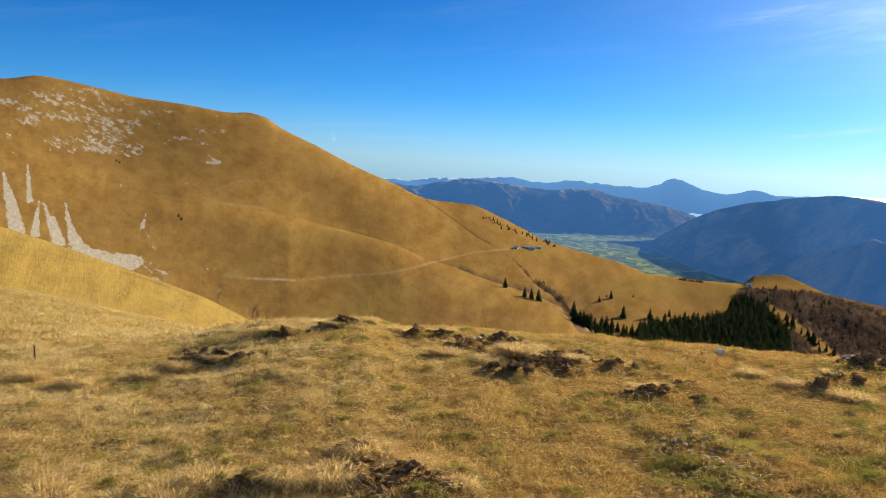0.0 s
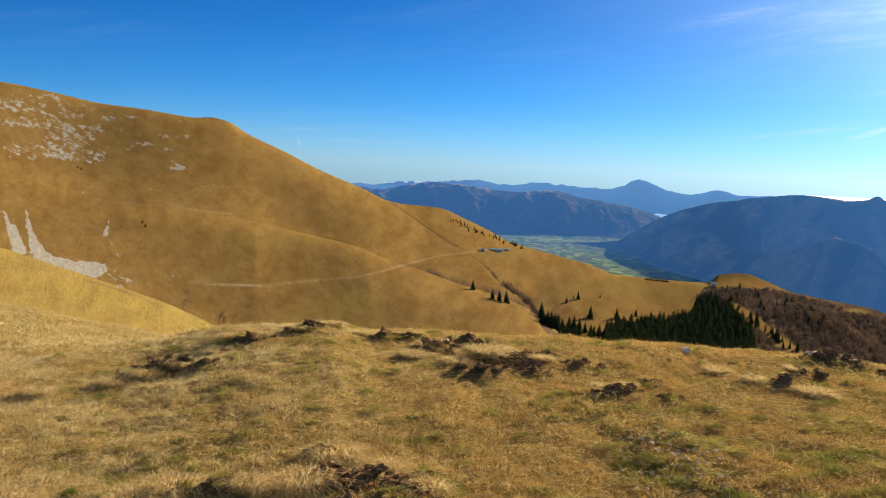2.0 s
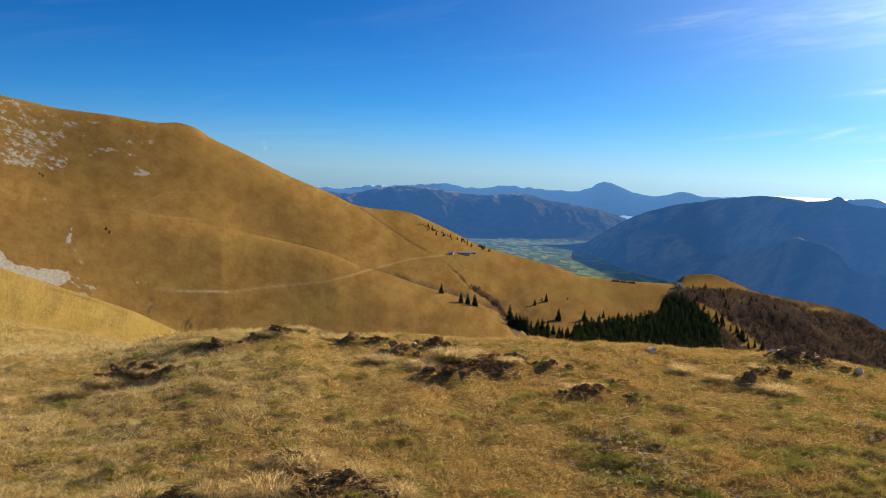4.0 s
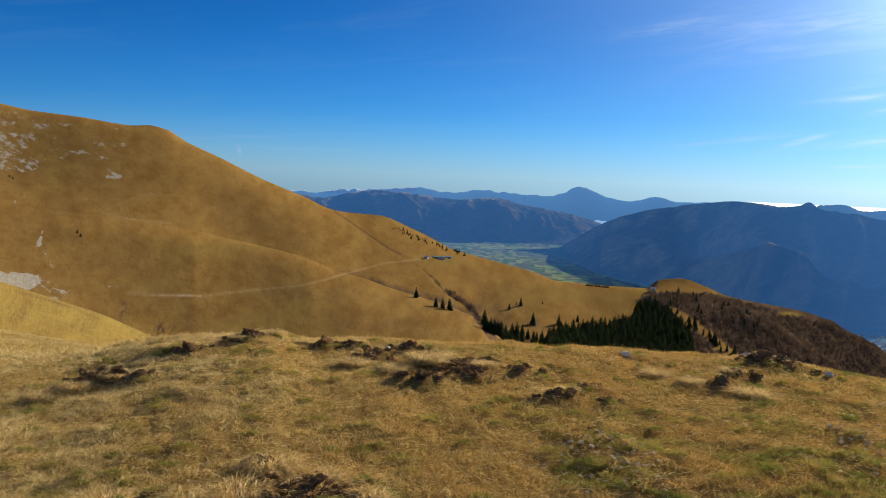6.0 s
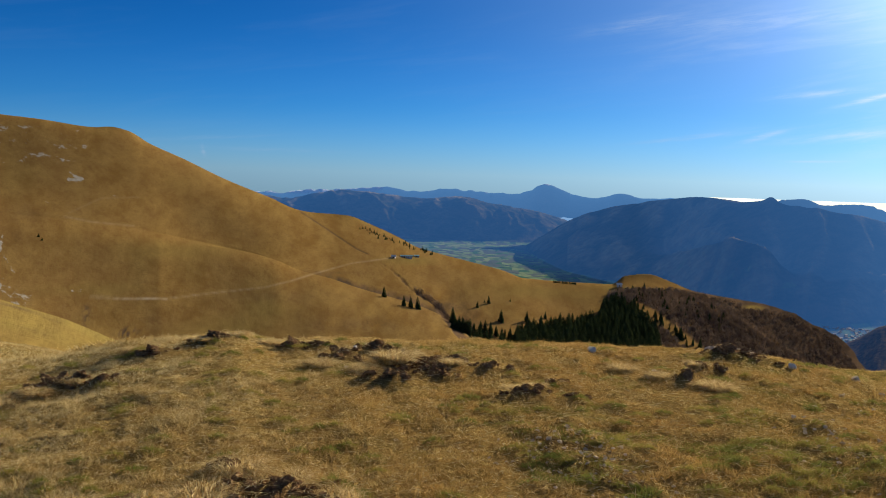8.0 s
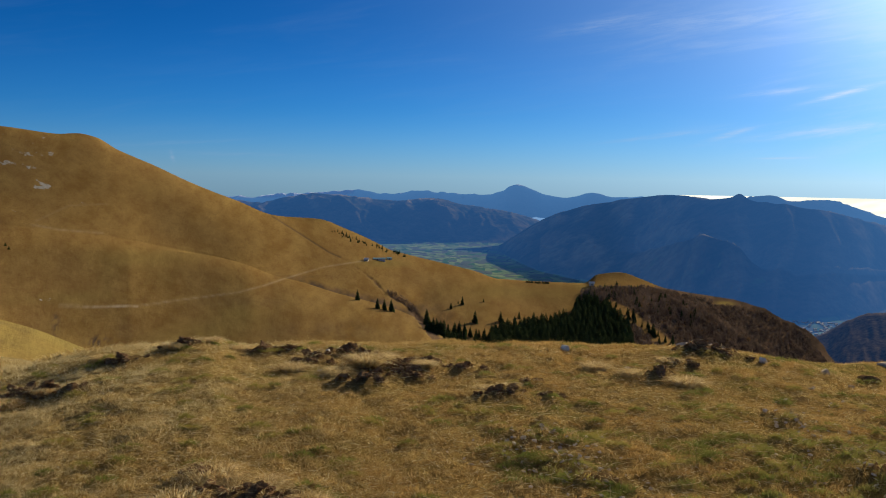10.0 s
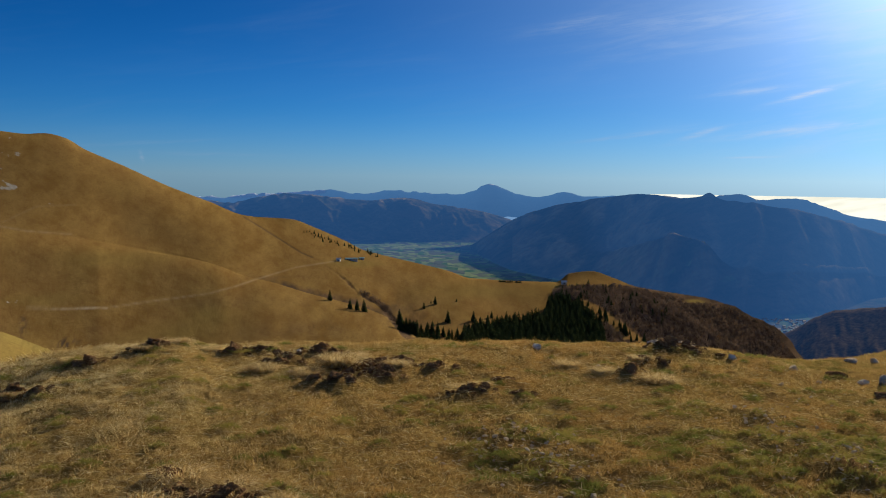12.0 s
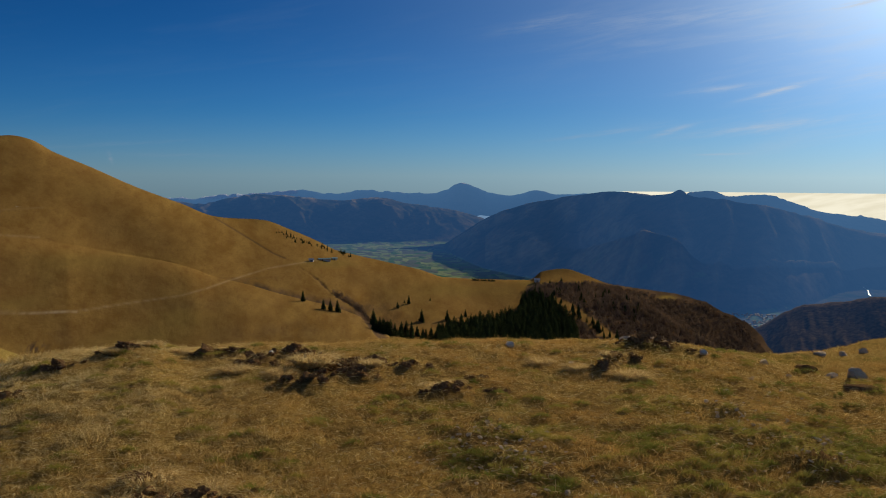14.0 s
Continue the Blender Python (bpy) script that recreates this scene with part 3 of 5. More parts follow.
def lay_land():
    dist, high, rough = spread_lines()
    high = calm(high)
    h, m = profile(dist, high)
    rows_r, rows_z, rows_a, marks = [dist[0]], [high[0]], [np.full(len(BEARINGS), rough[0])], {}
    for k, (name, (amp, rows, step, _)) in enumerate(LINES.items()):
        for i in range(1, rows + 1):
            u = i / rows
            if step == "log":
                r = dist[k] * (dist[k + 1] / dist[k]) ** (u**0.62)
            else:
                r = dist[k] + (dist[k + 1] - dist[k]) * u
            t = (r - dist[k]) / h[k]
            z = ((2 * t**3 - 3 * t**2 + 1) * high[k] + (t**3 - 2 * t**2 + t) * h[k] * m[k]
                 + (-2 * t**3 + 3 * t**2) * high[k + 1] + (t**3 - t**2) * h[k] * m[k + 1])
            if name in ("fore_crest", "fore_back", "far_crest", "outwork"):
                z = high[k] + (high[k + 1] - high[k]) * t
            if name in FINE:
                z = z + FINE[name] * t ** {"brow": 5, "crest": 6, "far_crest": 3}[name]
            elif name in ("back", "drop", "trough"):
                z = z + FINE[{"back": "crest", "drop": "brow", "trough": "far_crest"}[name]] * (1 - t) ** 2
            bulge = 4 * t * (1 - t)
            rows_r.append(r), rows_z.append(z)
            rows_a.append((rough[k] * (1 - t) + rough[k + 1] * t) * (1 + (0.8 if k < 12 else 2.5) * bulge))
        marks[name] = len(rows_r) - 1
    return np.array(rows_r), np.array(rows_z), np.array(rows_a), marks


R_, Z_, A_, MARK = lay_land()
AZ = np.radians(BEARINGS)[None, :]
X_, Y_ = R_ * np.sin(AZ), R_ * np.cos(AZ)


FIELDS_RIB = []


def add_relief():
    rank = np.arange(R_.shape[0])[:, None]
    near, hill = R_ < 14, (R_ >= 14) & (rank <= MARK["back"])
    bumps = 0.9 * fbm(X_, Y_, 1.6, 3, 3) + 0.75 * fbm(X_, Y_, 0.42, 4, 8, 0.62)
    spread = np.broadcast_to(BEARINGS[None, :], X_.shape) * 17
    upward = np.degrees(np.arctan2(Z_ - EYE, R_)) * 17
    hills = np.where(R_ < 200, 0.9 * fbm(X_, Y_, 110, 4, 21, 0.42) + 0.08 * fbm(X_, Y_, 10, 2, 4), 0.5 * fbm(X_, Y_, 170, 2, 21, 0.42) + 0.02 * fbm(spread, upward, 9, 3, 26))
    spurs = np.broadcast_to(BEARINGS[None, :], X_.shape) * 60
    ranges = np.where((BEARINGS[None, :] > 9) & (rank > MARK["floor"]), ridged(spurs + 120 * fbm(X_, Y_, 420, 3, 44), R_ * 0.16, 170, 5, 40), ridged(spurs + 90 * fbm(X_, Y_, 260, 4, 44), R_ * 0.22, 150, 5, 40))
    FIELDS_RIB.append(ranges)
    ranges = ranges * np.where(rank > MARK["floor"], np.clip((Z_ + 288) / 50, 0.02, 1), 1)
    Z_[:] += A_ * np.where(near, bumps, np.where(hill, hills, ranges))


add_relief()


def column(x, y):
    return np.interp(math.degrees(math.atan2(x, y)), BEARINGS, np.arange(len(BEARINGS)))


def ground_z(x, y):
    """Height of the land at a place."""
    c, r = column(x, y), math.hypot(x, y)
    i = int(min(math.floor(c), len(BEARINGS) - 2))
    f = c - i
    return (1 - f) * np.interp(r, R_[:, i], Z_[:, i]) + f * np.interp(r, R_[:, i + 1], Z_[:, i + 1])


def slope_place(bearing, rise, beyond=100.0):
    """The place on the slopes, farther than beyond, that lies at that bearing and angle of height."""
    i = int(round(np.interp(bearing, BEARINGS, np.arange(len(BEARINGS)))))
    e = np.degrees(np.arctan2(Z_[:, i] - EYE, R_[:, i]))
    ok = np.nonzero((R_[:, i] > beyond) & (e >= rise))[0]
    k = ok[0] if len(ok) else int(np.argmax(np.where(R_[:, i] > beyond, e, -99)))
    return X_[k, i], Y_[k, i], Z_[k, i]


SLOPES = slice(MARK["hollow"], MARK["back"] + 1)
FIELDS = {k: np.zeros_like(Z_) for k in ("rock", "track", "green", "heath", "meadow", "snow", "air", "alp", "soil")}


def sheet(name, r0, r1, mat, names, smooth=True):
    n, cols = r1 - r0 + 1, len(BEARINGS)
    co = np.stack([X_[r0:r1 + 1], Y_[r0:r1 + 1], Z_[r0:r1 + 1]], -1).reshape(-1, 3)
    a = np.arange(n - 1)[:, None] * cols + np.arange(cols)[None, :]
    b = np.arange(n - 1)[:, None] * cols + (np.arange(cols)[None, :] + 1) % cols
    quads = np.stack([a, b, b + cols, a + cols], -1).reshape(-1, 4)
    me = bpy.data.meshes.new(name)
    me.vertices.add(len(co))
    me.vertices.foreach_set("co", co.ravel())
    me.loops.add(quads.size)
    me.loops.foreach_set("vertex_index", quads.ravel().astype(np.int32))
    me.polygons.add(len(quads))
    me.polygons.foreach_set("loop_start", np.arange(0, quads.size, 4, dtype=np.int32))
    me.polygons.foreach_set("use_smooth", np.full(len(quads), smooth))
    for k in names:
        me.attributes.new(k, "FLOAT", "POINT").data.foreach_set("value", FIELDS[k][r0:r1 + 1].ravel().astype(np.float32))
    me.materials.append(mat)
    me.update()
    me.validate()
    return new(name, me)


# ---------------------------------------------------------------- what covers the land
def bell(d, width):
    return np.exp(-(d / width) ** 2)


SLOPE_AZ = np.broadcast_to(BEARINGS[None, :], X_[SLOPES].shape)
SLOPE_EL = np.degrees(np.arctan2(Z_[SLOPES] - EYE, R_[SLOPES]))


def off_line(*pts):
    """How far, in degrees, the slopes' vertices lie off a line of (bearing, height angle) points."""
    best = np.full(SLOPE_AZ.shape, 99.0)
    for (a, b), (c, d) in zip(pts[:-1], pts[1:]):
        dx, dy = c - a, d - b
        t = np.clip(((SLOPE_AZ - a) * dx + (SLOPE_EL - b) * dy) / (dx * dx + dy * dy), 0, 1)
        best = np.minimum(best, np.hypot(SLOPE_AZ - a - t * dx, SLOPE_EL - b - t * dy))
    return best


def patch(a, e, wide, tall):
    return np.exp(-((SLOPE_AZ - a) / wide) ** 2 - ((SLOPE_EL - e) / tall) ** 2)


GULLY = ((-2.83, -5.62), (-2.28, -5.95), (-1.53, -6.51), (-0.78, -7.29), (-0.04, -7.7), (0.69, -8.14), (1.26, -8.74), (2.0, -9.6), (3.0, -10.5))
SPINE = ((13.3, -7.9), (13.9, -8.1), (15.1, -8.8), (16.2, -9.55), (17.3, -10.35), (18, -10.9))


def shape_slopes():
    """The bulge of the spur, and the hollows beside it."""
    mountain = np.clip((R_[SLOPES] - 260) / 60, 0, 1)
    u, v = SLOPE_AZ * 17, SLOPE_EL * 17
    Z_[SLOPES] += (0.3 * fbm(u, v, 60, 2, 300) - 1.5 * patch(-15.5, -6.5, 4.0, 1.2)
                   + 2.5 * bell(off_line(*SPINE), 0.6) + 4.0 * (1 - bell(off_line(*SPINE), 1.3)) * ridged(u - 0.9 * v, v * 0.25 + u * 0.1, 42, 3, 330) * np.clip((SLOPE_AZ - 14) / 2, 0, 1) * np.clip((-7.0 - SLOPE_EL) / 0.8, 0, 1) + 2.0 * patch(5.5, -8.0, 2.0, 0.9) - 2.0 * patch(1.8, -7.4, 1.2, 0.8)) * mountain


shape_slopes()
SLOPE_EL = np.degrees(np.arctan2(Z_[SLOPES] - EYE, R_[SLOPES]))


def cover_slopes():
    x, y, r = X_[SLOPES], Y_[SLOPES], R_[SLOPES]
    mountain = np.clip((r - 260) / 60, 0, 1)
    u, v = SLOPE_AZ * 17, SLOPE_EL * 17
    n1, n2, n3 = fbm(u, v, 60, 5, 60), fbm(u, v, 14, 4, 70), fbm(u, v, 4.5, 4, 75)
    # limestone ribs high on the mountain
    crags = [(-26.9, 0.67, 1.2, 0.5), (-29.3, 1.3, 1.2, 0.27), (-31.2, 0.93, 0.7, 0.35), (-27.1, -0.09, 1.6, 0.45), (-25.9, -0.7, 1.0, 0.3), (-27.6, -0.58, 0.8, 0.3), (-28.8, -0.44, 0.6, 0.5), (-29.9, -0.21, 0.6, 0.45), (-32.3, 0.05, 0.4, 0.4),
             (-32.0, -0.93, 0.6, 0.25), (-25.2, -0.29, 0.5, 0.4), (-25.7, 1.2, 0.6, 0.2), (-22.8, 0.42, 0.9, 0.17), (-21.6, 0.15, 0.7, 0.14), (-21.4, 0.93, 0.7, 0.13), (-23.7, 0.06, 0.4, 0.17)]
    ledges = [(-22.3, -2.3, 0.8, 0.12), (-18.7, -1.83, 1.2, 0.09), (-26.2, -2.42, 0.15, 0.4), (-24.9, 1.81, 0.3, 0.16), (-23.5, 2.01, 0.5, 0.11), (-20.8, 1.9, 0.3, 0.12), (-28.1, 2.88, 0.8, 0.17), (-30.4, 2.49, 0.8, 0.17), (-32.2, 1.97, 0.6, 0.25),
              (-31.5, 1.58, 0.4, 0.14), (-29.7, 2.11, 0.6, 0.14), (-27.1, 1.93, 0.4, 0.11), (-20.7, -7.41, 0.8, 0.2), (-14.8, -5.1, 0.5, 0.06), (-20.4, 0.98, 0.25, 0.16)]
    ribs = sum(patch(*k) for k in crags) * 0.40 + sum(patch(*k) for k in ledges) * 0.36 + 0.25 * patch(-28, 1.2, 5.0, 1.5) + 0.25 * patch(-29, 2.4, 5.0, 0.9) + 0.16 * patch(-22, 1.2, 3.0, 0.9)
    rock = np.clip(np.minimum(ribs, 0.47) + 0.26 * n3 * (ribs > 0.1), 0, 1)
    # scree running down below them, and the blocks at its foot
    ragged = 0.12 * n2 + 0.10 * n3
    torn = 0.5 * fbm(u, v * 0.3 - u * 0.15, 3.2, 4, 77)
    scree = np.zeros_like(rock)
    for w, pts in ((0.30, ((-32.5, -2.1), (-32.1, -3.8), (-31.8, -5.3))), (0.12, ((-31.28, -1.55), (-31.15, -3.6))), (0.17, ((-30.67, -3.6), (-30.85, -5.5))), (0.24, ((-30.4, -3.7), (-30.04, -4.7), (-29.6, -5.9))),
                   (0.16, ((-30.0, -4.1), (-29.45, -6.0))), (0.12, ((-29.25, -3.7), (-29.1, -4.6))), (0.30, ((-29.1, -4.7), (-28.8, -5.6), (-28.3, -6.5))), (0.26, ((-28.4, -6.2), (-27.0, -6.7))), (0.42, ((-26.4, -6.6), (-25.5, -6.9))), (0.07, ((-21.5, -0.42), (-20.6, -0.9))), (0.09, ((-21.3, -0.86), (-20.6, -0.92))), (0.10, ((-24.75, -4.1), (-25.0, -5.0))), (0.05, ((-24.9, -5.0), (-24.2, -6.3)))):
        down = np.clip((pts[0][1] - SLOPE_EL) / (pts[0][1] - pts[-1][1]), 0, 1)
        scree = np.maximum(scree, np.clip(0.46 + (w * (0.3 + 1.3 * down) + 0.10 * torn + 0.5 * ragged - off_line(*pts)) * 4, 0, 1))
    talus = np.clip((0.55 + 2.0 * ragged - off_line((-29.2, -6.2), (-27, -6.9), (-25.2, -7.0), (-23.6, -7.9))) * 5, 0, 1) * np.clip(0.38 + 0.3 * n3, 0, 0.6)
    FIELDS["rock"][SLOPES] = np.maximum(np.maximum(rock, scree * 0.92), talus) * mountain
    # paths
    road = np.maximum(bell(off_line((-20.1, -7.8), (-18.2, -7.93), (-15.8, -8.0)), 0.05), 0.42 * bell(off_line((-15.8, -8.0), (-13, -7.65), (-9.9, -7.31), (-8.3, -6.9), (-7.1, -6.5)), 0.055))
    road = np.maximum(road, 0.4 * bell(off_line((-7.1, -6.5), (-4.6, -5.75), (-2.5, -5.42), (-1.6, -5.26)), 0.05))
    road = np.maximum(road, 0.28 * bell(off_line((-21.5, -3.1), (-20.0, -3.4), (-17.7, -3.62)), 0.07))
    road = np.maximum(road, 0.18 * bell(off_line((-17.4, -1.9), (-19.5, -2.0), (-21.3, -2.9)), 0.05))
    FIELDS["track"][SLOPES] = 0.75 * road * mountain * np.clip(0.75 + 0.8 * n3, 0.15, 1)
    # greener grass, heath and bare earth, and a broad darker tone over the saddle
    FIELDS["green"][SLOPES] = np.clip(0.9 * patch(-0.8, -5.5, 1.6, 0.25) + 0.5 * patch(-14.5, -5.0, 3.5, 0.5) + 0.5 * patch(-9.5, -8.6, 1.5, 0.8) + 0.55 * patch(-13, -10, 4, 0.9) + 0.6 * patch(7.5, -7.2, 3.5, 0.5)
                                      + 0.9 * patch(12.2, -6.75, 0.8, 0.2) + 2.2 * patch(20.3, -7.38, 0.6, 0.14) + 0.5 * patch(-20, -7.4, 3, 0.4) + 0.35 * n1, 0, 1) * mountain
    gully = np.clip((0.02 + 0.9 * ragged + 0.045 * (SLOPE_AZ + 2.8) - off_line(*GULLY)) * 10, 0, 1)
    groove = 0.8 * bell(off_line((-7.78, -2.6), (-6.13, -3.64), (-4.3, -4.81), (-3.57, -5.13)), 0.045)
    earth = (0.9 * patch(1.0, -8.3, 1.0, 0.5) + 0.8 * patch(3.0, -9.2, 1.5, 0.5) + 0.5 * patch(6.0, -9.3, 1.5, 0.3) + 0.4 * patch(-23.4, -3.0, 0.9, 0.5) + 0.3 * patch(-24.3, -4.2, 1.6, 1.0) + 2.6 * patch(-20.35, -8.9, 0.2, 0.55) * (n3 > -0.1) + 2.4 * patch(-18.0, -10.0, 0.55, 0.35) * (n3 > 0) + 0.6 * patch(-16.5, -9.6, 0.5, 0.8) 
             + 0.5 * patch(-4.5, -9.7, 3.5, 0.5) + 0.5 * patch(2.4, -8.3, 1.2, 0.5) + 0.45 * patch(-10, -7.9, 3, 0.3) + 0.3 * patch(1, -8.2, 8, 2.3) + 0.6 * patch(-6.0, -6.35, 1.6, 0.1) + 0.4 * patch(-22, -9.2, 2, 0.5))
    # heath in the dip behind the spur, darkened to paint in the shade there
    rim = np.interp(BEARINGS, [-9, -7.8, -6, -4.2, -2.4, -0.2, 1.3, 2.7, 3.5], [-6.0, -6.26, -6.71, -7.29, -7.79, -8.39, -8.99, -9.75, -10.2])[None, :]
    behind = (np.arange(Z_.shape[0])[SLOPES][:, None] > MARK["spur"] + 2) & (SLOPE_AZ > -8.5) & (SLOPE_AZ < 3.3)
    dip = behind * np.clip(1 - (SLOPE_EL - rim - 0.04 * n2) / (0.28 + 0.045 * (SLOPE_AZ + 8)), 0, 1)
    earth = 0.5 * earth + 1.3 * dip * np.clip((SLOPE_AZ + 7.6) / 2, 0, 1)
    wooded = np.clip((SLOPE_AZ - 11.4) / 0.5, 0, 1) * np.clip((np.interp(SLOPE_AZ, [11.5, 14.5, 15.6, 17.0], [-6.9, -6.5, -6.55, -6.3]) - 0.12 * ragged - SLOPE_EL) / 0.25, 0, 1) * (1 - np.clip((0.5 + ragged - off_line(*SPINE)) * 6, 0, 1)) * (1 - np.clip(1.5 * patch(20.3, -7.38, 0.5, 0.12), 0, 1))
    FIELDS["heath"][SLOPES] = np.clip(np.maximum(np.maximum(gully, groove), np.maximum(wooded, earth * np.clip(0.8 + 1.1 * n2, 0, 1.2))), 0, 1) * mountain
    # runnels and the gully cut into the slope
    Z_[SLOPES] -= 0.8 * gully * mountain + 0.25 * groove * mountain
    Z_[SLOPES] += (rock * 0.25 * (0.6 + n3) + 0.25 * talus * n3) * mountain


cover_slopes()
hillock = slice(MARK["drop"], MARK["hollow"])
FIELDS["green"][hillock] = np.clip(0.75 + 0.5 * fbm(X_[hillock], Y_[hillock], 16, 2, 130), 0, 1)
FIELDS["heath"][hillock] = np.clip(fbm(X_[hillock], Y_[hillock], 9.0, 2, 140) - 0.35, 0, 1) * 1.2


def cover_distance():
    far = slice(MARK["back"], None)
    x, y, z, r = X_[far], Y_[far], Z_[far], R_[far]
    az = np.broadcast_to(BEARINGS[None, :], x.shape)
    el = np.degrees(np.arctan2(z - EYE, r))
    n = fbm(x, y, 150, 5, 120)
    # painted haze: emission share grows with distance and towards the sun
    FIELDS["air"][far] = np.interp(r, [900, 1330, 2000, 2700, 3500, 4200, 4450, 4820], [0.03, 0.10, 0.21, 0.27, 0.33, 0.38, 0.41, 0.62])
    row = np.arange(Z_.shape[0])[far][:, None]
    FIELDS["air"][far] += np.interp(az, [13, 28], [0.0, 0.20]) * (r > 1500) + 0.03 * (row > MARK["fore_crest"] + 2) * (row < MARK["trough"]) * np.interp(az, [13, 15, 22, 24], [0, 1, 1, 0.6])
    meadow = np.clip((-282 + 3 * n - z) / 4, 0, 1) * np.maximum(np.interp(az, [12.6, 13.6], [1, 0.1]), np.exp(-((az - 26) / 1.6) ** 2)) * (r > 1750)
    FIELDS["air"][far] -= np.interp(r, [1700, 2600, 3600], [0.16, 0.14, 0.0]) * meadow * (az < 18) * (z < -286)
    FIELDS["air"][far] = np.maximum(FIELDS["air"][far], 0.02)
    FIELDS["meadow"][far] = np.clip(meadow, 0, 1)
    rib = FIELDS_RIB[0][far]
    # pale rib colour stands in for sunlight the ridges don't catch
    ribs = np.clip((rib - 0.30 + 0.7 * n) * 1.9, 0, 1) * np.interp(az, [5, 8, 12, 17, 19, 28], [0.45, 0.5, 0.6, 0.6, 0.4, 0.3]) * np.where(r > 4000, 0.4, 1.0)
    tops = np.clip((0.9 * n + np.interp(el, [-3.2, -1.9, -1.3], [-0.9, -0.35, 0.25])) * 3, 0, 1) * np.interp(az, [5, 9, 15, 20], [0.9, 0.8, 0.5, 0.25]) * (r < 4650)
    clearings = np.clip((fbm(x, y, 90, 4, 125) - 0.30) * 5, 0, 1) * np.exp(-((az - 19.5) / 4.5) ** 2 - ((el + 5.6) / 0.9) ** 2)
    FIELDS["alp"][far] = np.clip(np.maximum(ribs, tops), 0, 1) * (r > 1600) * np.clip((z + 284) / 12, 0, 1) + 0.06 * (r < 1600)
    FIELDS["meadow"][far] = np.maximum(FIELDS["meadow"][far], clearings * (r > 1900) * (r < 3600))
    FIELDS["snow"][far] = np.clip((np.exp(-((az + 6) / 4.2) ** 2) + 1.1 * n - 0.35) * 9, 0, 1) * (r > 4700) * np.clip((el + 1.5) / 0.12, 0, 1)
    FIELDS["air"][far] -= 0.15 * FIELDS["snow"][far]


cover_distance()

# ---------------------------------------------------------------- near things: where they stand
# turned soil: bearing, distance, length and depth across the view
SOIL_SPOTS = [(-8.0, 8.55, 0.16, 0.08), (-6.5, 8.55, 0.14, 0.07), (-4.4, 7.95, 0.2, 0.14), (-2.4, 8.2, 0.26, 0.12), (-0.8, 7.7, 0.26, 0.2), (1.4, 7.75, 0.3, 0.2), (1.3, 7.35, 0.26, 0.1), (-1.9, 7.0, 0.24, 0.07), (4.6, 7.67, 0.2, 0.07),
              (6.4, 6.75, 0.14, 0.06), (7.2, 6.8, 0.2, 0.07), (8.8, 7.2, 0.15, 0.06), (10.1, 6.75, 0.1, 0.05), (-12.8, 8.6, 0.2, 0.1), (-16.2, 8.2, 0.24, 0.08), (-21.4, 7.55, 0.3, 0.15), (-19.0, 7.45, 0.15, 0.06), (-8.6, 4.5, 0.36, 0.26),
              (-6.0, 4.4, 0.18, 0.15), (-11.5, 4.9, 0.12, 0.08), (-18.0, 4.45, 0.2, 0.08), (16.9, 7.6, 0.15, 0.07), (18.0, 7.95, 0.18, 0.08), (19.6, 8.7, 0.4, 0.12)]


def at_bearing(b, r):
    return r * math.sin(radians(b)), r * math.cos(radians(b))


# stone chips in bare hollows: bearing, distance, number, spread
CHIP_SPOTS = [(10.3, 5.5, 60, 0.22), (11.4, 5.15, 34, 0.16), (13.4, 4.85, 26, 0.2), (24.4, 6.6, 26, 0.16), (28.2, 6.0, 44, 0.3), (29.4, 5.6, 20, 0.2), (15.2, 7.8, 8, 0.12), (25.9, 7.4, 9, 0.16), (8.6, 5.9, 10, 0.2)]


def soil_amount(x, y):
    """How bare the earth is at a place, 0 to 1."""
    total = np.zeros(np.shape(x))
    for b, r, across, deep in SOIL_SPOTS:
        cx, cy = at_bearing(b, r)
        c, s = math.cos(radians(b)), math.sin(radians(b))
        u, v = (x - cx) * c - (y - cy) * s, (x - cx) * s + (y - cy) * c
        total = np.maximum(total, np.exp(-((u / (across * 0.95)) ** 2 + (v / (deep * 1.2)) ** 2) ** 1.5))
    patchy = np.clip(0.5 + 1.3 * fbm(x, y, 0.22, 3, 310), 0, 1)
    for b, r, _, spread in CHIP_SPOTS:
        cx, cy = at_bearing(b, r)
        total = np.maximum(total, 0.95 * patchy * np.exp(-(((x - cx) / (spread * 1.2)) ** 2 + ((y - cy) / spread) ** 2)))
    return total


NEAR = slice(0, MARK["drop"])
FIELDS["soil"][NEAR] = np.clip(soil_amount(X_[NEAR], Y_[NEAR]) * 1.3 + 0.5 * np.clip(fbm(X_[NEAR], Y_[NEAR], 0.7, 4, 33) - 0.5, 0, 1), 0, 1)
Z_[NEAR] += 0.07 * soil_amount(X_[NEAR], Y_[NEAR]) * (1 + 1.2 * fbm(X_[NEAR], Y_[NEAR], 0.2, 3, 57))

tagged(sheet("ground", 0, MARK["drop"], PASTURE, ["soil"]), "dry straw-coloured alpine pasture with moss and bare soil", "pasture", kind="structure")
tagged(sheet("ground_slopes", MARK["drop"], MARK["back"], HILLSIDE, ["rock", "track", "green", "heath"]), "ochre autumn grass slopes of an alpine mountain", "mountain", kind="structure")
tagged(sheet("backdrop", MARK["back"], len(R_) - 1, DISTANCE, ["meadow", "snow", "air", "alp"]), "wooded ranges with painted blue haze round a green valley floor", "distance", kind="structure")


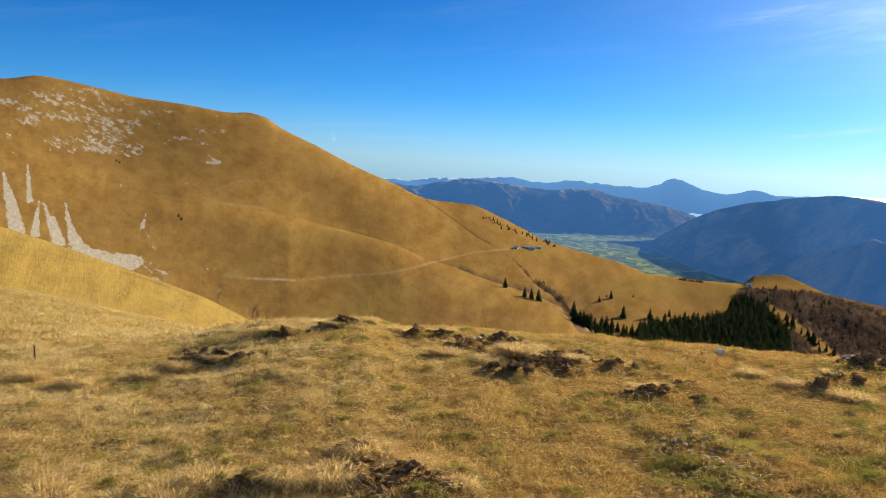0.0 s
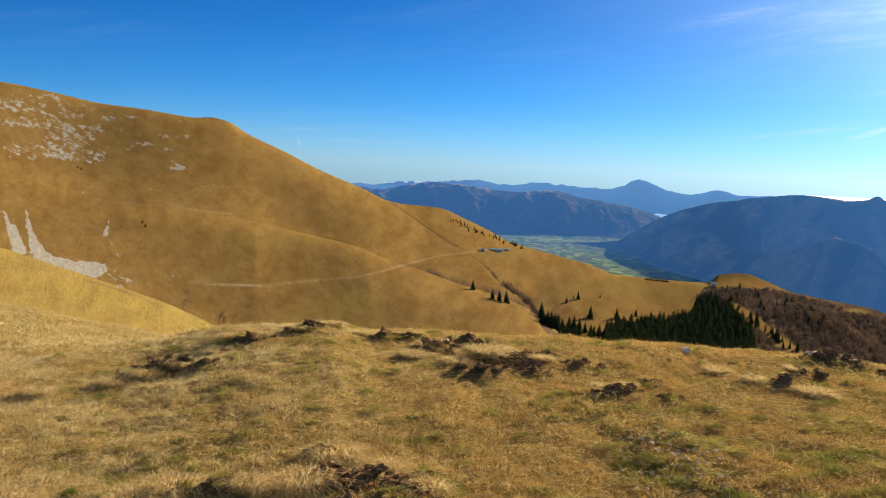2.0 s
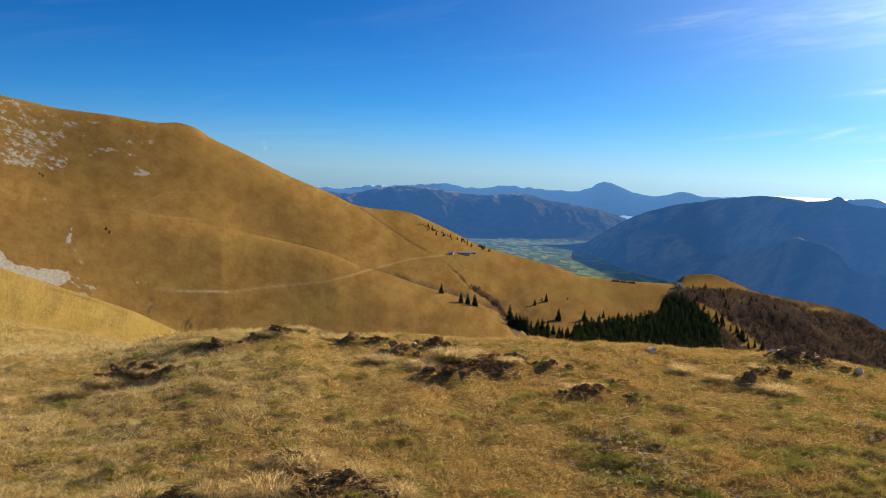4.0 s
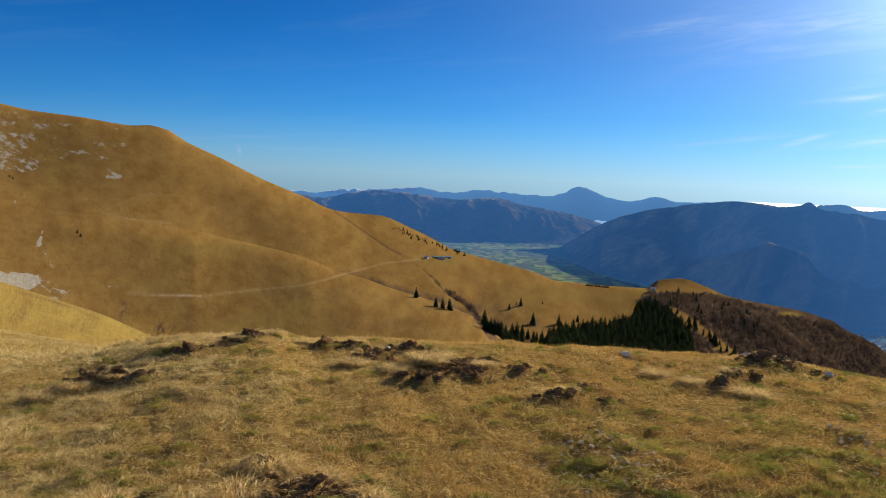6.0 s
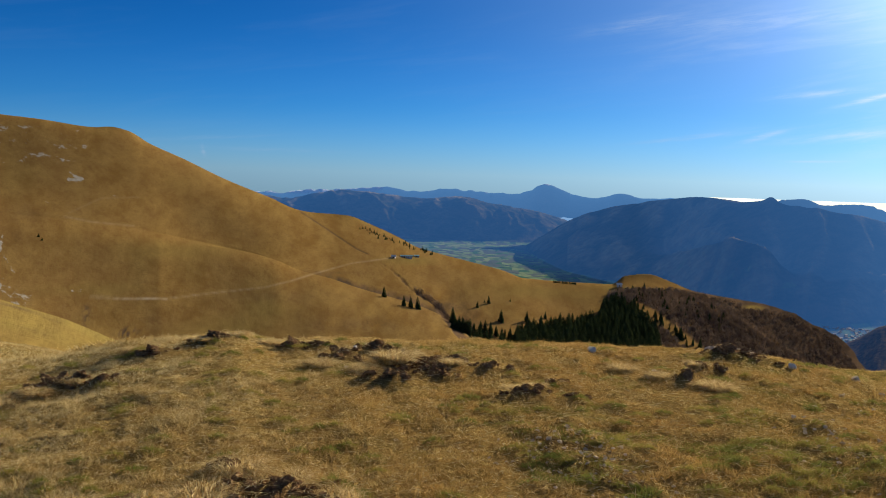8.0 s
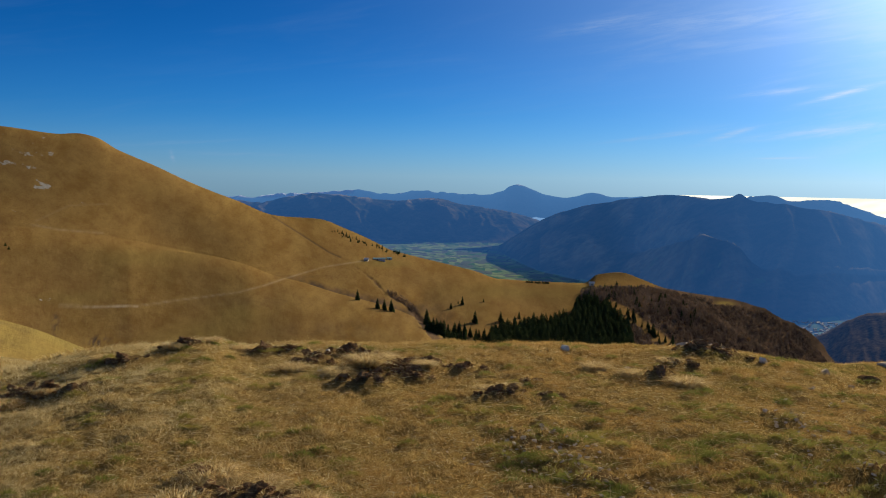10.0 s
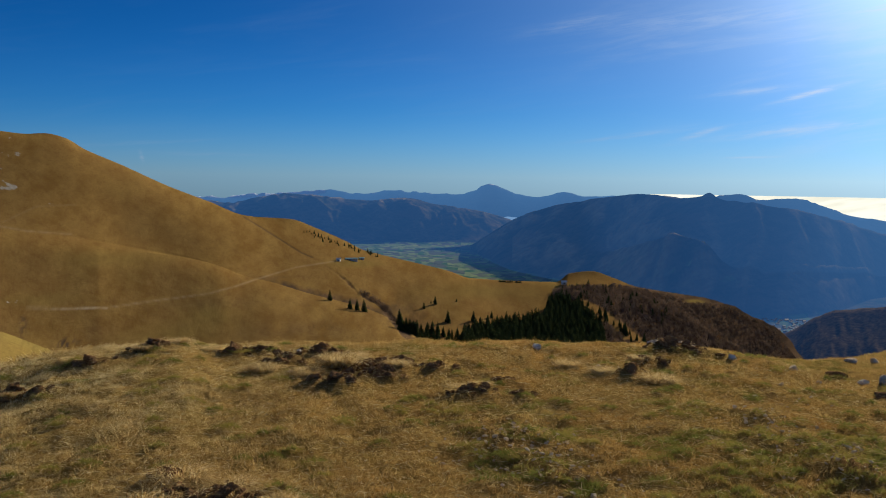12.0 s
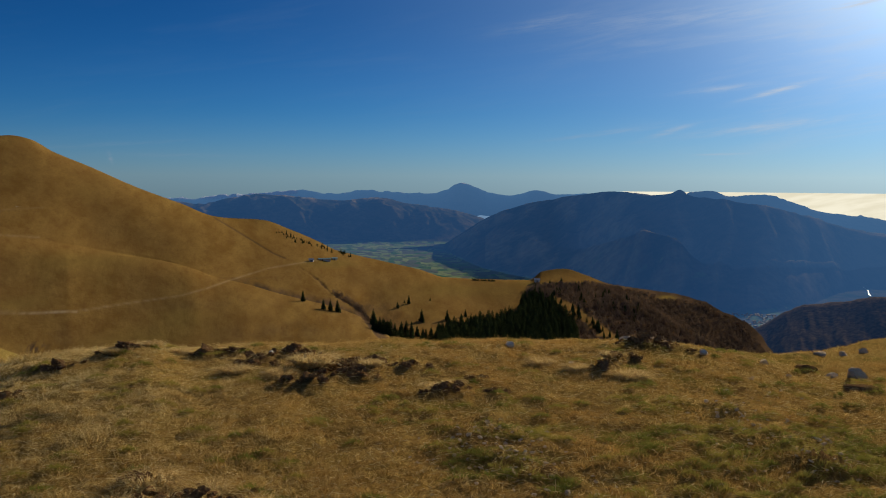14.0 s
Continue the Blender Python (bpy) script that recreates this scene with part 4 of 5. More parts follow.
# ---------------------------------------------------------------- helpers for things
def mesh_of(name, verts, faces, mat, smooth=False):
    me = bpy.data.meshes.new(name)
    me.from_pydata([tuple(v) for v in verts], [], [tuple(f) for f in faces])
    me.materials.append(mat)
    if smooth:
        me.polygons.foreach_set("use_smooth", np.full(len(me.polygons), True))
    me.update()
    return me


def part(name, me, parent, label="", m=None):
    ob = new(name, me)
    ob.parent = parent
    if m is not None:
        ob.matrix_basis = m
    return tagged(ob, label)


def triangles(name, tris, mat):
    """One mesh of loose triangles from an array n x 3 x 3."""
    n = len(tris)
    me = bpy.data.meshes.new(name)
    me.vertices.add(3 * n)
    me.vertices.foreach_set("co", np.asarray(tris, np.float32).ravel())
    me.loops.add(3 * n)
    me.loops.foreach_set("vertex_index", np.arange(3 * n, dtype=np.int32))
    me.polygons.add(n)
    me.polygons.foreach_set("loop_start", np.arange(0, 3 * n, 3, dtype=np.int32))
    me.materials.append(mat)
    me.update()
    return me


def lump(name, rng, size, mat, rough=0.35, facets=0, levels=2, smooth=False):
    """An uneven lump of earth or stone."""
    bm = bmesh.new()
    bmesh.ops.create_icosphere(bm, subdivisions=levels, radius=1.0)
    off = Vector((rng.uniform(-50, 50), rng.uniform(-50, 50), rng.uniform(-50, 50)))
    cuts = [(Vector((rng.gauss(0, 1), rng.gauss(0, 1), rng.gauss(0, 0.8))).normalized(), rng.uniform(0.42, 0.85)) for _ in range(facets)]
    for v in bm.verts:
        p = v.co.normalized()
        d = 1 + rough * noise.noise(p * 1.4 + off) + rough * 0.7 * noise.noise(p * 3.7 + off) + rough * 0.35 * noise.noise(p * 8 + off)
        p = p * d
        for n, lim in cuts:
            over = p.dot(n) - lim
            if over > 0:
                p = p - n * over * 0.9
        v.co = Vector((p.x * size[0], p.y * size[1], p.z * size[2]))
    me = bpy.data.meshes.new(name)
    bm.to_mesh(me)
    bm.free()
    me.materials.append(mat)
    if smooth:
        me.polygons.foreach_set("use_smooth", np.full(len(me.polygons), True))
    return me


# ---------------------------------------------------------------- spruces and other trees
def spruce(name, rng, levels, fans, label, lean=0.0):
    """A spruce one metre high: a tapered trunk, and a crown of drooping, ragged branches."""
    top = tagged(new(name), label, "tree", "spruces of the pasture")
    bm = bmesh.new()
    bmesh.ops.create_cone(bm, segments=7, radius1=0.022, radius2=0.003, depth=0.98, cap_ends=True, matrix=Matrix.Translation((0, 0, 0.49)))
    me = bpy.data.meshes.new("trunk")
    bm.to_mesh(me)
    bm.free()
    me.materials.append(BARK)
    part("trunk", me, top)
    tris = []
    for k in range(levels):
        h = 0.05 + 0.93 * (k / (levels - 1)) ** 0.92
        reach = 0.20 * (1 - h) ** 0.75 + 0.008
        turn = rng.uniform(0, 6.28)
        n = max(4, round(fans * (0.45 + 0.55 * (1 - h))))
        for i in range(n):
            a = turn + 6.283 * i / n + rng.uniform(-0.35, 0.35)
            rr = reach * rng.uniform(0.6, 1.2)
            w = 0.42 * rr + 0.012
            ca, sa = math.cos(a), math.sin(a)
            drop = rr * rng.uniform(0.25, 0.55)
            root = Vector((0.01 * ca, 0.01 * sa, h + 0.02))
            tip = Vector((rr * ca, rr * sa, h - drop))
            side = Vector((-sa, ca, 0)) * w
            mid = root.lerp(tip, 0.6) + Vector((0, 0, 0.012))
            hang = Vector((0, 0, -0.035 - 0.05 * (1 - h)))
            tris += [(root, mid + side, tip), (root, tip, mid - side), (mid + side, tip, mid + hang * rng.uniform(0.6, 1.3)), (tip, mid - side, mid + hang)]
    part("crown", triangles("crown", [[tuple(v) for v in t] for t in tris], NEEDLES), top)
    return top


def plant(ob, bearing, rise, height, rng, beyond=330.0, stout=1.0):
    x, y, z = slope_place(bearing, rise, beyond)
    return pose(x, y, z - 0.3, rng.uniform(-2, 2), rng.uniform(-2, 2), rng.uniform(0, 360)) @ Matrix.Diagonal((height * stout, height * stout, height, 1))


def grow_trees():
    rng = random.Random(11)
    kinds = [spruce("spruce", rng, 15, 9, "dark green spruce standing on the ochre mountain pasture") for _ in range(3)]
    spots = [(-2.43, -7.83, 8.5), (-1.25, -8.36, 8.0), (-0.75, -8.46, 8.5), (-0.28, -8.56, 9.5), (1.94, -9.3, 11.5), (4.22, -8.05, 8.0), (3.47, -8.32, 6.0), (5.01, -9.2, 11.0), (6.63, -9.1, 10.0), (7.79, -8.85, 7.0), (2.1, -9.9, 9), (2.35, -10.0, 10), (2.7, -10.15, 10),
             (3.05, -10.2, 9), (3.4, -10.4, 8), (2.55, -9.7, 9.5), (3.0, -9.8, 10.5), (3.3, -9.95, 9), (3.7, -9.95, 10), (4.05, -9.9, 11), (4.4, -9.95, 10), (4.7, -10.1, 9), (5.1, -10.2, 9), (5.6, -10.25, 10), (6.1, -10.1, 12), (6.35, -10.0, 10), (5.5, -7.86, 3.5), (3.9, -8.0, 3.0), (-3.52, -10.8, 5)]
    used = []
    for i, (b, e, h) in enumerate(spots):
        m = plant(kinds[i % 3], b, e, h * 0.68, rng, 430.0 if b > -3 else 280.0, 1.5)
        used.append(m.translation)
        if i < 3:
            kinds[i].matrix_basis = m
        else:
            ob = copy_thing(kinds[i % 3], pose(0, 0, 0))
            ob.matrix_basis = m
    # the dense wood below the saddle
    wood = [(5.4, -10.4), (6.4, -9.9), (8.0, -9.55), (10.3, -9.2), (11.5, -8.85), (11.2, -8.25), (11.9, -7.85), (13.0, -8.0), (13.9, -8.8), (14.7, -9.7), (15.0, -11.4), (6.0, -11.4)]

    def inside(a, e):
        odd = False
        for (x0, y0), (x1, y1) in zip(wood, wood[1:] + wood[:1]):
            if (y0 > e) != (y1 > e) and a < x0 + (e - y0) * (x1 - x0) / (y1 - y0):
                odd = not odd
        return odd

    count = tries = 0
    inner = []
    while count < 760 and tries < 12000:
        tries += 1
        b, e = rng.uniform(6.0, 15.1), rng.uniform(-11.4, -7.8)
        if not inside(b, e):
            continue
        m = plant(None, b, e, rng.uniform(7.0, 11.0), rng, 430.0, rng.uniform(1.35, 1.8))
        if any((m.translation - u).length < 2.5 for u in used[-300:]):
            continue
        used.append(m.translation)
        count += 1
        if count > 170:
            inner.append((m, next(c.data for c in kinds[count % 3].children if c.name.startswith("crown"))))
            continue
        ob = copy_thing(kinds[count % 3], pose(0, 0, 0))
        ob.matrix_basis = m
        tagged(ob, "dark spruce in the dense wood below the saddle", group="spruce wood")
    crowns = []
    for m, me in inner:
        co = np.empty(len(me.vertices) * 3)
        me.vertices.foreach_get("co", co)
        w = np.array(m)
        crowns.append((co.reshape(-1, 3) @ w[:3, :3].T + w[:3, 3]).reshape(-1, 3, 3))
    tagged(new("spruce_wood", triangles("spruce_wood", np.concatenate(crowns), NEEDLES)), "dark crowns filling the dense spruce wood", "woods", kind="stuff")
    # small trees on the far shoulder and along the bare rib of the knoll
    for k in range(40):
        t = k / 40
        b = -4.1 + 4.7 * t + rng.uniform(-0.25, 0.25)
        e = -3.5 - 1.55 * t + rng.uniform(-0.3, 0.02) * (1 - 0.6 * t)
        ob = copy_thing(kinds[k % 3], pose(0, 0, 0))
        ob.matrix_basis = plant(None, b, e, rng.uniform(2.0, 4.2), rng, 600.0, 1.25)
        tagged(ob, "small dark spruce on the far grassy shoulder", group="trees of the shoulder")
    for k in range(26):
        t = rng.random()
        b, e = 14.2 + 3.4 * t, -8.45 - 2.1 * t + rng.uniform(-0.35, 0.3)
        ob = copy_thing(kinds[k % 3], pose(0, 0, 0))
        ob.matrix_basis = plant(None, b, e, rng.uniform(3.5, 7.5), rng, 430.0, 1.25)
        tagged(ob, "small spruce on the bare rib of the knoll", group="trees of the rib")
    for b, e, h in [(8.2 + 0.11 * k, -6.56 - 0.004 * k, 2.2 + 0.7 * rng.random()) for k in range(14)]:
        ob = copy_thing(kinds[0], pose(0, 0, 0))
        ob.matrix_basis = plant(None, b, e, h * 0.8, rng, 560.0, 2.1)
        tagged(ob, "low dark spruce on the saddle ridge", group="trees of the saddle")
    for k in range(34):
        b = rng.uniform(2.0, 6.4)
        ob = copy_thing(kinds[k % 3], pose(0, 0, 0))
        ob.matrix_basis = plant(None, b, float(np.interp(b, [2.0, 3.0, 5.0, 6.4], [-10.2, -10.15, -10.3, -10.2])) + rng.uniform(-0.35, 0.12), rng.uniform(4.5, 7.5), rng, 430.0, rng.uniform(1.3, 1.7))
        tagged(ob, "dark spruce crowded into the mouth of the gully", group="trees of the gully")
    for k in range(64):
        b = 12.2 + 6.5 * rng.random() ** 1.6
        ob = copy_thing(kinds[k % 3], pose(0, 0, 0))
        ob.matrix_basis = plant(None, b, float(np.interp(b, [12, 14, 17, 19], [-7.0, -6.75, -7.2, -8.2])) - 1.3 * rng.random() ** 1.3, rng.uniform(3.5, 7.0), rng, 430.0, rng.uniform(1.3, 1.7))
        tagged(ob, "dark spruce among leafless woods of the knoll", group="trees of the knoll")
    for b, e in ((-22.9, -4.35), (-22.75, -4.5), (-26.5, -1.2), (-26.3, -1.3)):
        ob = copy_thing(kinds[1], pose(0, 0, 0))
        ob.name = "mountain_pine"
        ob.matrix_basis = plant(None, b, e, 2.4, rng, 400.0, 1.9)
        tagged(ob, "dark mountain pine bush on the steep grass slope", category="bush", group="pine bushes")


grow_trees()


def grow_bare_woods():
    """Leafless brown woods on the knoll and the hillsides round it."""
    rng = np.random.default_rng(5)
    tris = []
    tries = 0
    while len(tris) < 3600 and tries < 60000:
        tries += 1
        b, t = rng.uniform(11.6, 28), rng.random()
        top = np.interp(b, [11.5, 12.5, 14.4, 15.6, 17.4, 20, 22.6, 25, 26.4, 28], [-7.2, -6.95, -6.8, -6.75, -7.0, -7.35, -7.85, -9.0, -10.8, -12])
        e = top - (11.0 + top) * t**1.4
        if e < -10.9 or (13.2 < b < 18 and abs(e - np.interp(b, [13.3, 15.1, 16.2, 17.3, 18], [-7.9, -8.8, -9.55, -10.35, -10.9])) < 0.55):
            continue
        if abs(b - 20.3) < 0.7 and abs(e + 7.38) < 0.17:
            continue
        if b < 14.6 and e < np.interp(b, [11.4, 13, 14.6], [-7.3, -7.7, -8.8]):
            continue
        x, y, z = slope_place(b, e, 430.0)
        beyond = b > 17.6 and e > np.interp(b, [17.6, 19.3, 20.7, 22.7, 25], [-7.2, -8.0, -8.8, -9.9, -11.3])
        if beyond and rng.random() < 0.2:
            continue
        size = rng.uniform(1.0, 1.9) if beyond else rng.uniform(1.2, 2.6)
        n = 34
        c = rng.normal(0, 1, (n, 3))
        c /= np.linalg.norm(c, axis=1)[:, None]
        c *= (rng.uniform(0.35, 1.0, n) ** 0.6)[:, None] * size * np.array([0.75, 0.75, 0.8])
        c += np.array([x, y, z + size * 0.7])
        a, d = rng.normal(0, size * 0.10, (n, 3)), rng.normal(0, size * 0.16, (n, 3)) + np.array([0, 0, 1]) * rng.uniform(0.2, 0.75, (n, 1)) * size
        tris.append(np.stack([c - a * 0.5, c + a, c + d], 1))
    for b, e in [(rng.uniform(-0.6, 3.2), rng.uniform(-0.22, 0.25)) for _ in range(150)]:
        e = e * (0.5 + 0.25 * b) + np.interp(b, [-0.8, 0, 0.7, 1.3, 2.0, 3.2], [-7.3, -7.7, -8.15, -8.75, -9.6, -10.6])
        x, y, z = slope_place(b, e, 500.0)
        size, n = rng.uniform(0.7, 1.8), 22
        c = rng.normal(0, 0.5, (n, 3)) * size + np.array([x, y, z + size * 0.5])
        tris.append(np.stack([c, c + rng.normal(0, size * 0.12, (n, 3)), c + rng.normal(0, size * 0.2, (n, 3)) + np.array([0, 0, 0.6 * size])], 1))
    return tagged(new("bare_woods", triangles("bare_woods", np.concatenate(tris), TWIGS)), "leafless brown autumn woods on the hillside of the knoll", "woods", kind="stuff")


grow_bare_woods()


# ---------------------------------------------------------------- farm and huts
def box(bm, x0, x1, y0, y1, z0, z1):
    bmesh.ops.create_cube(bm, size=1.0, matrix=Matrix.Translation(((x0 + x1) / 2, (y0 + y1) / 2, (z0 + z1) / 2)) @ Matrix.Diagonal((x1 - x0, y1 - y0, z1 - z0, 1)))


def box_mesh(name, mat, *dims):
    bm = bmesh.new()
    box(bm, *dims)
    me = bpy.data.meshes.new(name)
    bm.to_mesh(me)
    bm.free()
    me.materials.append(mat)
    return me


def house(name, label, length, depth, eaves, ridge, openings, m, roof_mat):
    top = tagged(new(name), label, "house", "buildings of the alp")
    top.matrix_basis = m
    l, d = length / 2, depth / 2
    wall = [(-l, -d, -1), (l, -d, -1), (l, d, -1), (-l, d, -1), (-l, -d, eaves), (l, -d, eaves), (l, d, eaves), (-l, d, eaves), (-l, 0, ridge - 0.1), (l, 0, ridge - 0.1)]
    part("wall", mesh_of("wall", wall, [(0, 1, 5, 4), (2, 3, 7, 6), (1, 2, 6, 9, 5), (3, 0, 4, 8, 7), (4, 5, 9, 8), (6, 7, 8, 9), (3, 2, 1, 0)], PLASTER), top)
    o, th = 0.5, 0.18
    fall = (ridge - eaves) / d * o
    roof = [(s, y, z + k) for k in (0, th) for s in (-l - o, l + o) for y, z in ((-d - o, eaves - fall), (0, ridge), (d + o, eaves - fall))]
    part("roof", mesh_of("roof", roof, [(0, 1, 4, 3), (1, 2, 5, 4), (6, 9, 10, 7), (7, 10, 11, 8), (0, 3, 9, 6), (2, 8, 11, 5), (0, 6, 7, 1), (1, 7, 8, 2), (3, 4, 10, 9), (4, 5, 11, 10)], roof_mat), top)
    for kind, x, w, z0, z1 in openings:
        part(kind, box_mesh(kind, SHUTTER, x - w / 2, x + w / 2, -d - 0.06, -d + 0.1, z0, z1), top)
    return top


def build_farm():
    def stand(b, e, turn, beyond=600.0):
        x, y, z = slope_place(b, e, beyond)
        return pose(x, y, z, 0, 0, turn - b)
    windows = [("window", -4.5, 0.7, 0.8, 1.4), ("door", -2, 1.0, 0, 1.5), ("window", 0.3, 0.7, 0.8, 1.4), ("window", 2.4, 0.7, 0.8, 1.4), ("window", 4.6, 0.7, 0.8, 1.4)]
    house("cow_barn", "long whitewashed cow barn with pale teal sheet roof", 8.4, 3, 1.2, 1.7, [(k, x * 0.7, w * 0.8, a * 0.7, c * 0.7) for k, x, w, a, c in windows], stand(-1.1, -5.33, 4), TIN)
    house("farmhouse", "small whitewashed farmhouse on the alp", 2.6, 2.4, 1.3, 2.0, [("window", -0.85, 0.4, 0.55, 1.0), ("door", 0.1, 0.6, 0, 1.1), ("window", 0.85, 0.4, 0.55, 1.0)], stand(-1.9, -5.36, -10), PLASTER)
    house("shed", "low whitewashed shed beside the barn", 3.2, 2.4, 1.1, 1.5, [("door", 0, 0.8, 0, 1.0)], stand(-0.5, -5.26, 12), TIN)
    house("hut", "small white hut beside the knoll", 3.4, 3, 1.7, 2.6, [("door", 0, 0.8, 0, 1.5)], stand(12.25, -6.62, 8), PLASTER)


build_farm()


# ---------------------------------------------------------------- far valley: village, river, fog
def make_far_plain(name, color, air):
    m, g = material(name)
    n = g.noise(place_of(g), 0.05, 3.0)
    # blue emission mixed over the colour as painted distance haze
    finish(g, g.mix(n, tuple(c * 0.7 for c in color), color), 0.9, glow=((0.05, 0.14, 0.38), air))
    return m


def build_village():
    rng = random.Random(3)
    bm = bmesh.new()
    for _ in range(90):
        b, r = rng.gauss(26.0, 1.1), rng.uniform(1850, 2040)
        x, y = at_bearing(b, r)
        z = ground_z(x, y)
        w, d, h = rng.uniform(2.5, 7), rng.uniform(3, 6), rng.uniform(1.5, 3.5)
        box(bm, x - w / 2, x + w / 2, y - d / 2, y + d / 2, z - 2, z + h)
    me = bpy.data.meshes.new("village")
    bm.to_mesh(me)
    bm.free()
    me.materials.append(make_far_plain("village_walls", (0.55, 0.48, 0.38), 0.12))
    tagged(new("village", me), "pale houses of a far village on the valley floor", "village", kind="stuff")


build_village()


def build_river():
    m, g = material("river_water")
    g.add("ShaderNodeOutputMaterial", {0: g.add("ShaderNodeBsdfPrincipled", {"Base Color": (0.5, 0.55, 0.6), "Roughness": 0.34, "Metallic": 1.0}).outputs[0]})
    verts, faces = [], []
    pts = [(31.3, 2640), (31.5, 2600), (31.62, 2540), (31.62, 2500), (31.8, 2440), (31.95, 2400), (31.95, 2340), (32.3, 2270), (33.0, 2200)]
    for i, (b, r) in enumerate(pts):
        w = 0.005 + 0.010 * (i % 2)
        for s in (-w, w):
            x, y = at_bearing(b + s, r)
            verts.append((x, y, ground_z(x, y) + 1.5))
    for i in range(len(pts) - 1):
        faces.append((2 * i, 2 * i + 1, 2 * i + 3, 2 * i + 2))
    tagged(new("water", mesh_of("water", verts, faces, m)), "river bend glittering in the sun", "river", kind="structure")


build_river()


def build_fog():
    m, g = material("fog")
    n = g.noise(g.scaled(place_of(g), (0.004, 0.012, 0.01)), 1.0, 5.0, 0.55)
    # emission stands in for sunlight on the fog; the sheet tilts up to the horizon
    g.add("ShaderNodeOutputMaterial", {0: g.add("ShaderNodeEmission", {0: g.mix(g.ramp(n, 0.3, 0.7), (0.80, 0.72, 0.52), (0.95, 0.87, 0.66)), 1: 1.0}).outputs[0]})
    verts, faces, cols, rows = [], [], 120, 12
    for i in range(rows + 1):
        for j in range(cols + 1):
            b, t = 13 + 39 * j / cols, i / rows
            r = 4560 + 380 * t
            x, y = at_bearing(b, r)
            verts.append((x, y, EYE + r * math.tan(radians(-2.9 + (1.5 + 0.5 * min(1, max(0, (b - 13.5) / 4))) * t**0.8)) + 3 * noise.noise((x / 160, y / 160, 0)) * (1 - t)))
    for i in range(rows):
        for j in range(cols):
            a = i * (cols + 1) + j
            faces.append((a, a + 1, a + cols + 2, a + cols + 1))
    tagged(new("backdrop_fog", mesh_of("backdrop_fog", verts, faces, m, True)), "sea of bright fog at the horizon, a glowing backdrop sheet", "fog", kind="structure")


build_fog()


def build_mist():
    """A glowing sheet for the white mist in the far valley's mouth, raised to fit the camera's view."""
    m, g = material("mist")
    n = g.noise(g.scaled(place_of(g), (0.01, 0.01, 0.05)), 1.0, 4.0, 0.55)
    # bluish emission stands in for light scattered by the mist
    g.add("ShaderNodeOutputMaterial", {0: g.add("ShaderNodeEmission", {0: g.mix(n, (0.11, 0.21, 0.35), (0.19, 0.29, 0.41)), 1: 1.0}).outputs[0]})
    cols, rows, verts, faces = 40, 6, [], []
    for i in range(rows + 1):
        for j in range(cols + 1):
            b, t = 7.2 + 3.2 * j / cols, i / rows
            x, y = at_bearing(b, 4560 + 60 * t)
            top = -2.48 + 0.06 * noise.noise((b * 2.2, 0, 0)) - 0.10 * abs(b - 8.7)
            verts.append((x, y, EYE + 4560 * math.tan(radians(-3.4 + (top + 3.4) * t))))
    for i in range(rows):
        for j in range(cols):
            a = i * (cols + 1) + j
            faces.append((a, a + 1, a + cols + 2, a + cols + 1))
    tagged(new("backdrop_mist", mesh_of("backdrop_mist", verts, faces, m, True)), "pale mist in the far valley mouth, a glowing raised sheet", "mist", kind="structure")


build_mist()


# ---------------------------------------------------------------- turned soil, stones
def near_z(x, y):
    return float(ground_z(x, y))


def dig():
    rng = random.Random(21)
    shapes = [lump("clod", rng, (1, 1, 0.72), SOIL, 0.5, 0, 3) for _ in range(7)]
    for b, r, across, deep in SOIL_SPOTS:
        n = (5 + 300 * across * deep) * (2.4 if r < 5.5 else 1.0)
        cx, cy = at_bearing(b, r)
        heap = tagged(new("soil_heap"), "low heap of brown turned-up soil clods in dry grass", "soil heap", "turned-up soil in the pasture")
        heap.matrix_basis = pose(cx, cy, near_z(cx, cy), 0, 0, -b)
        for _ in range(int(n * 1.2)):
            u, v = rng.gauss(0, 0.42) * across, rng.gauss(0, 0.5) * deep
            c, s = math.cos(radians(b)), math.sin(radians(b))
            x, y = cx + u * c + v * s, cy - u * s + v * c
            size = rng.uniform(0.013, 0.042) * (0.72 if r < 5.5 else 1.3 if n > 12 else 1.0)
            z = near_z(x, y) - near_z(cx, cy) + size * rng.uniform(-0.2, 0.25)
            part("clod", shapes[rng.randrange(7)], heap, m=pose(u, v, z, rng.uniform(-40, 40), rng.uniform(-40, 40), rng.uniform(0, 360)) @ Matrix.Diagonal((size * rng.uniform(0.8, 1.5), size, size * rng.uniform(0.55, 0.9), 1)))


dig()


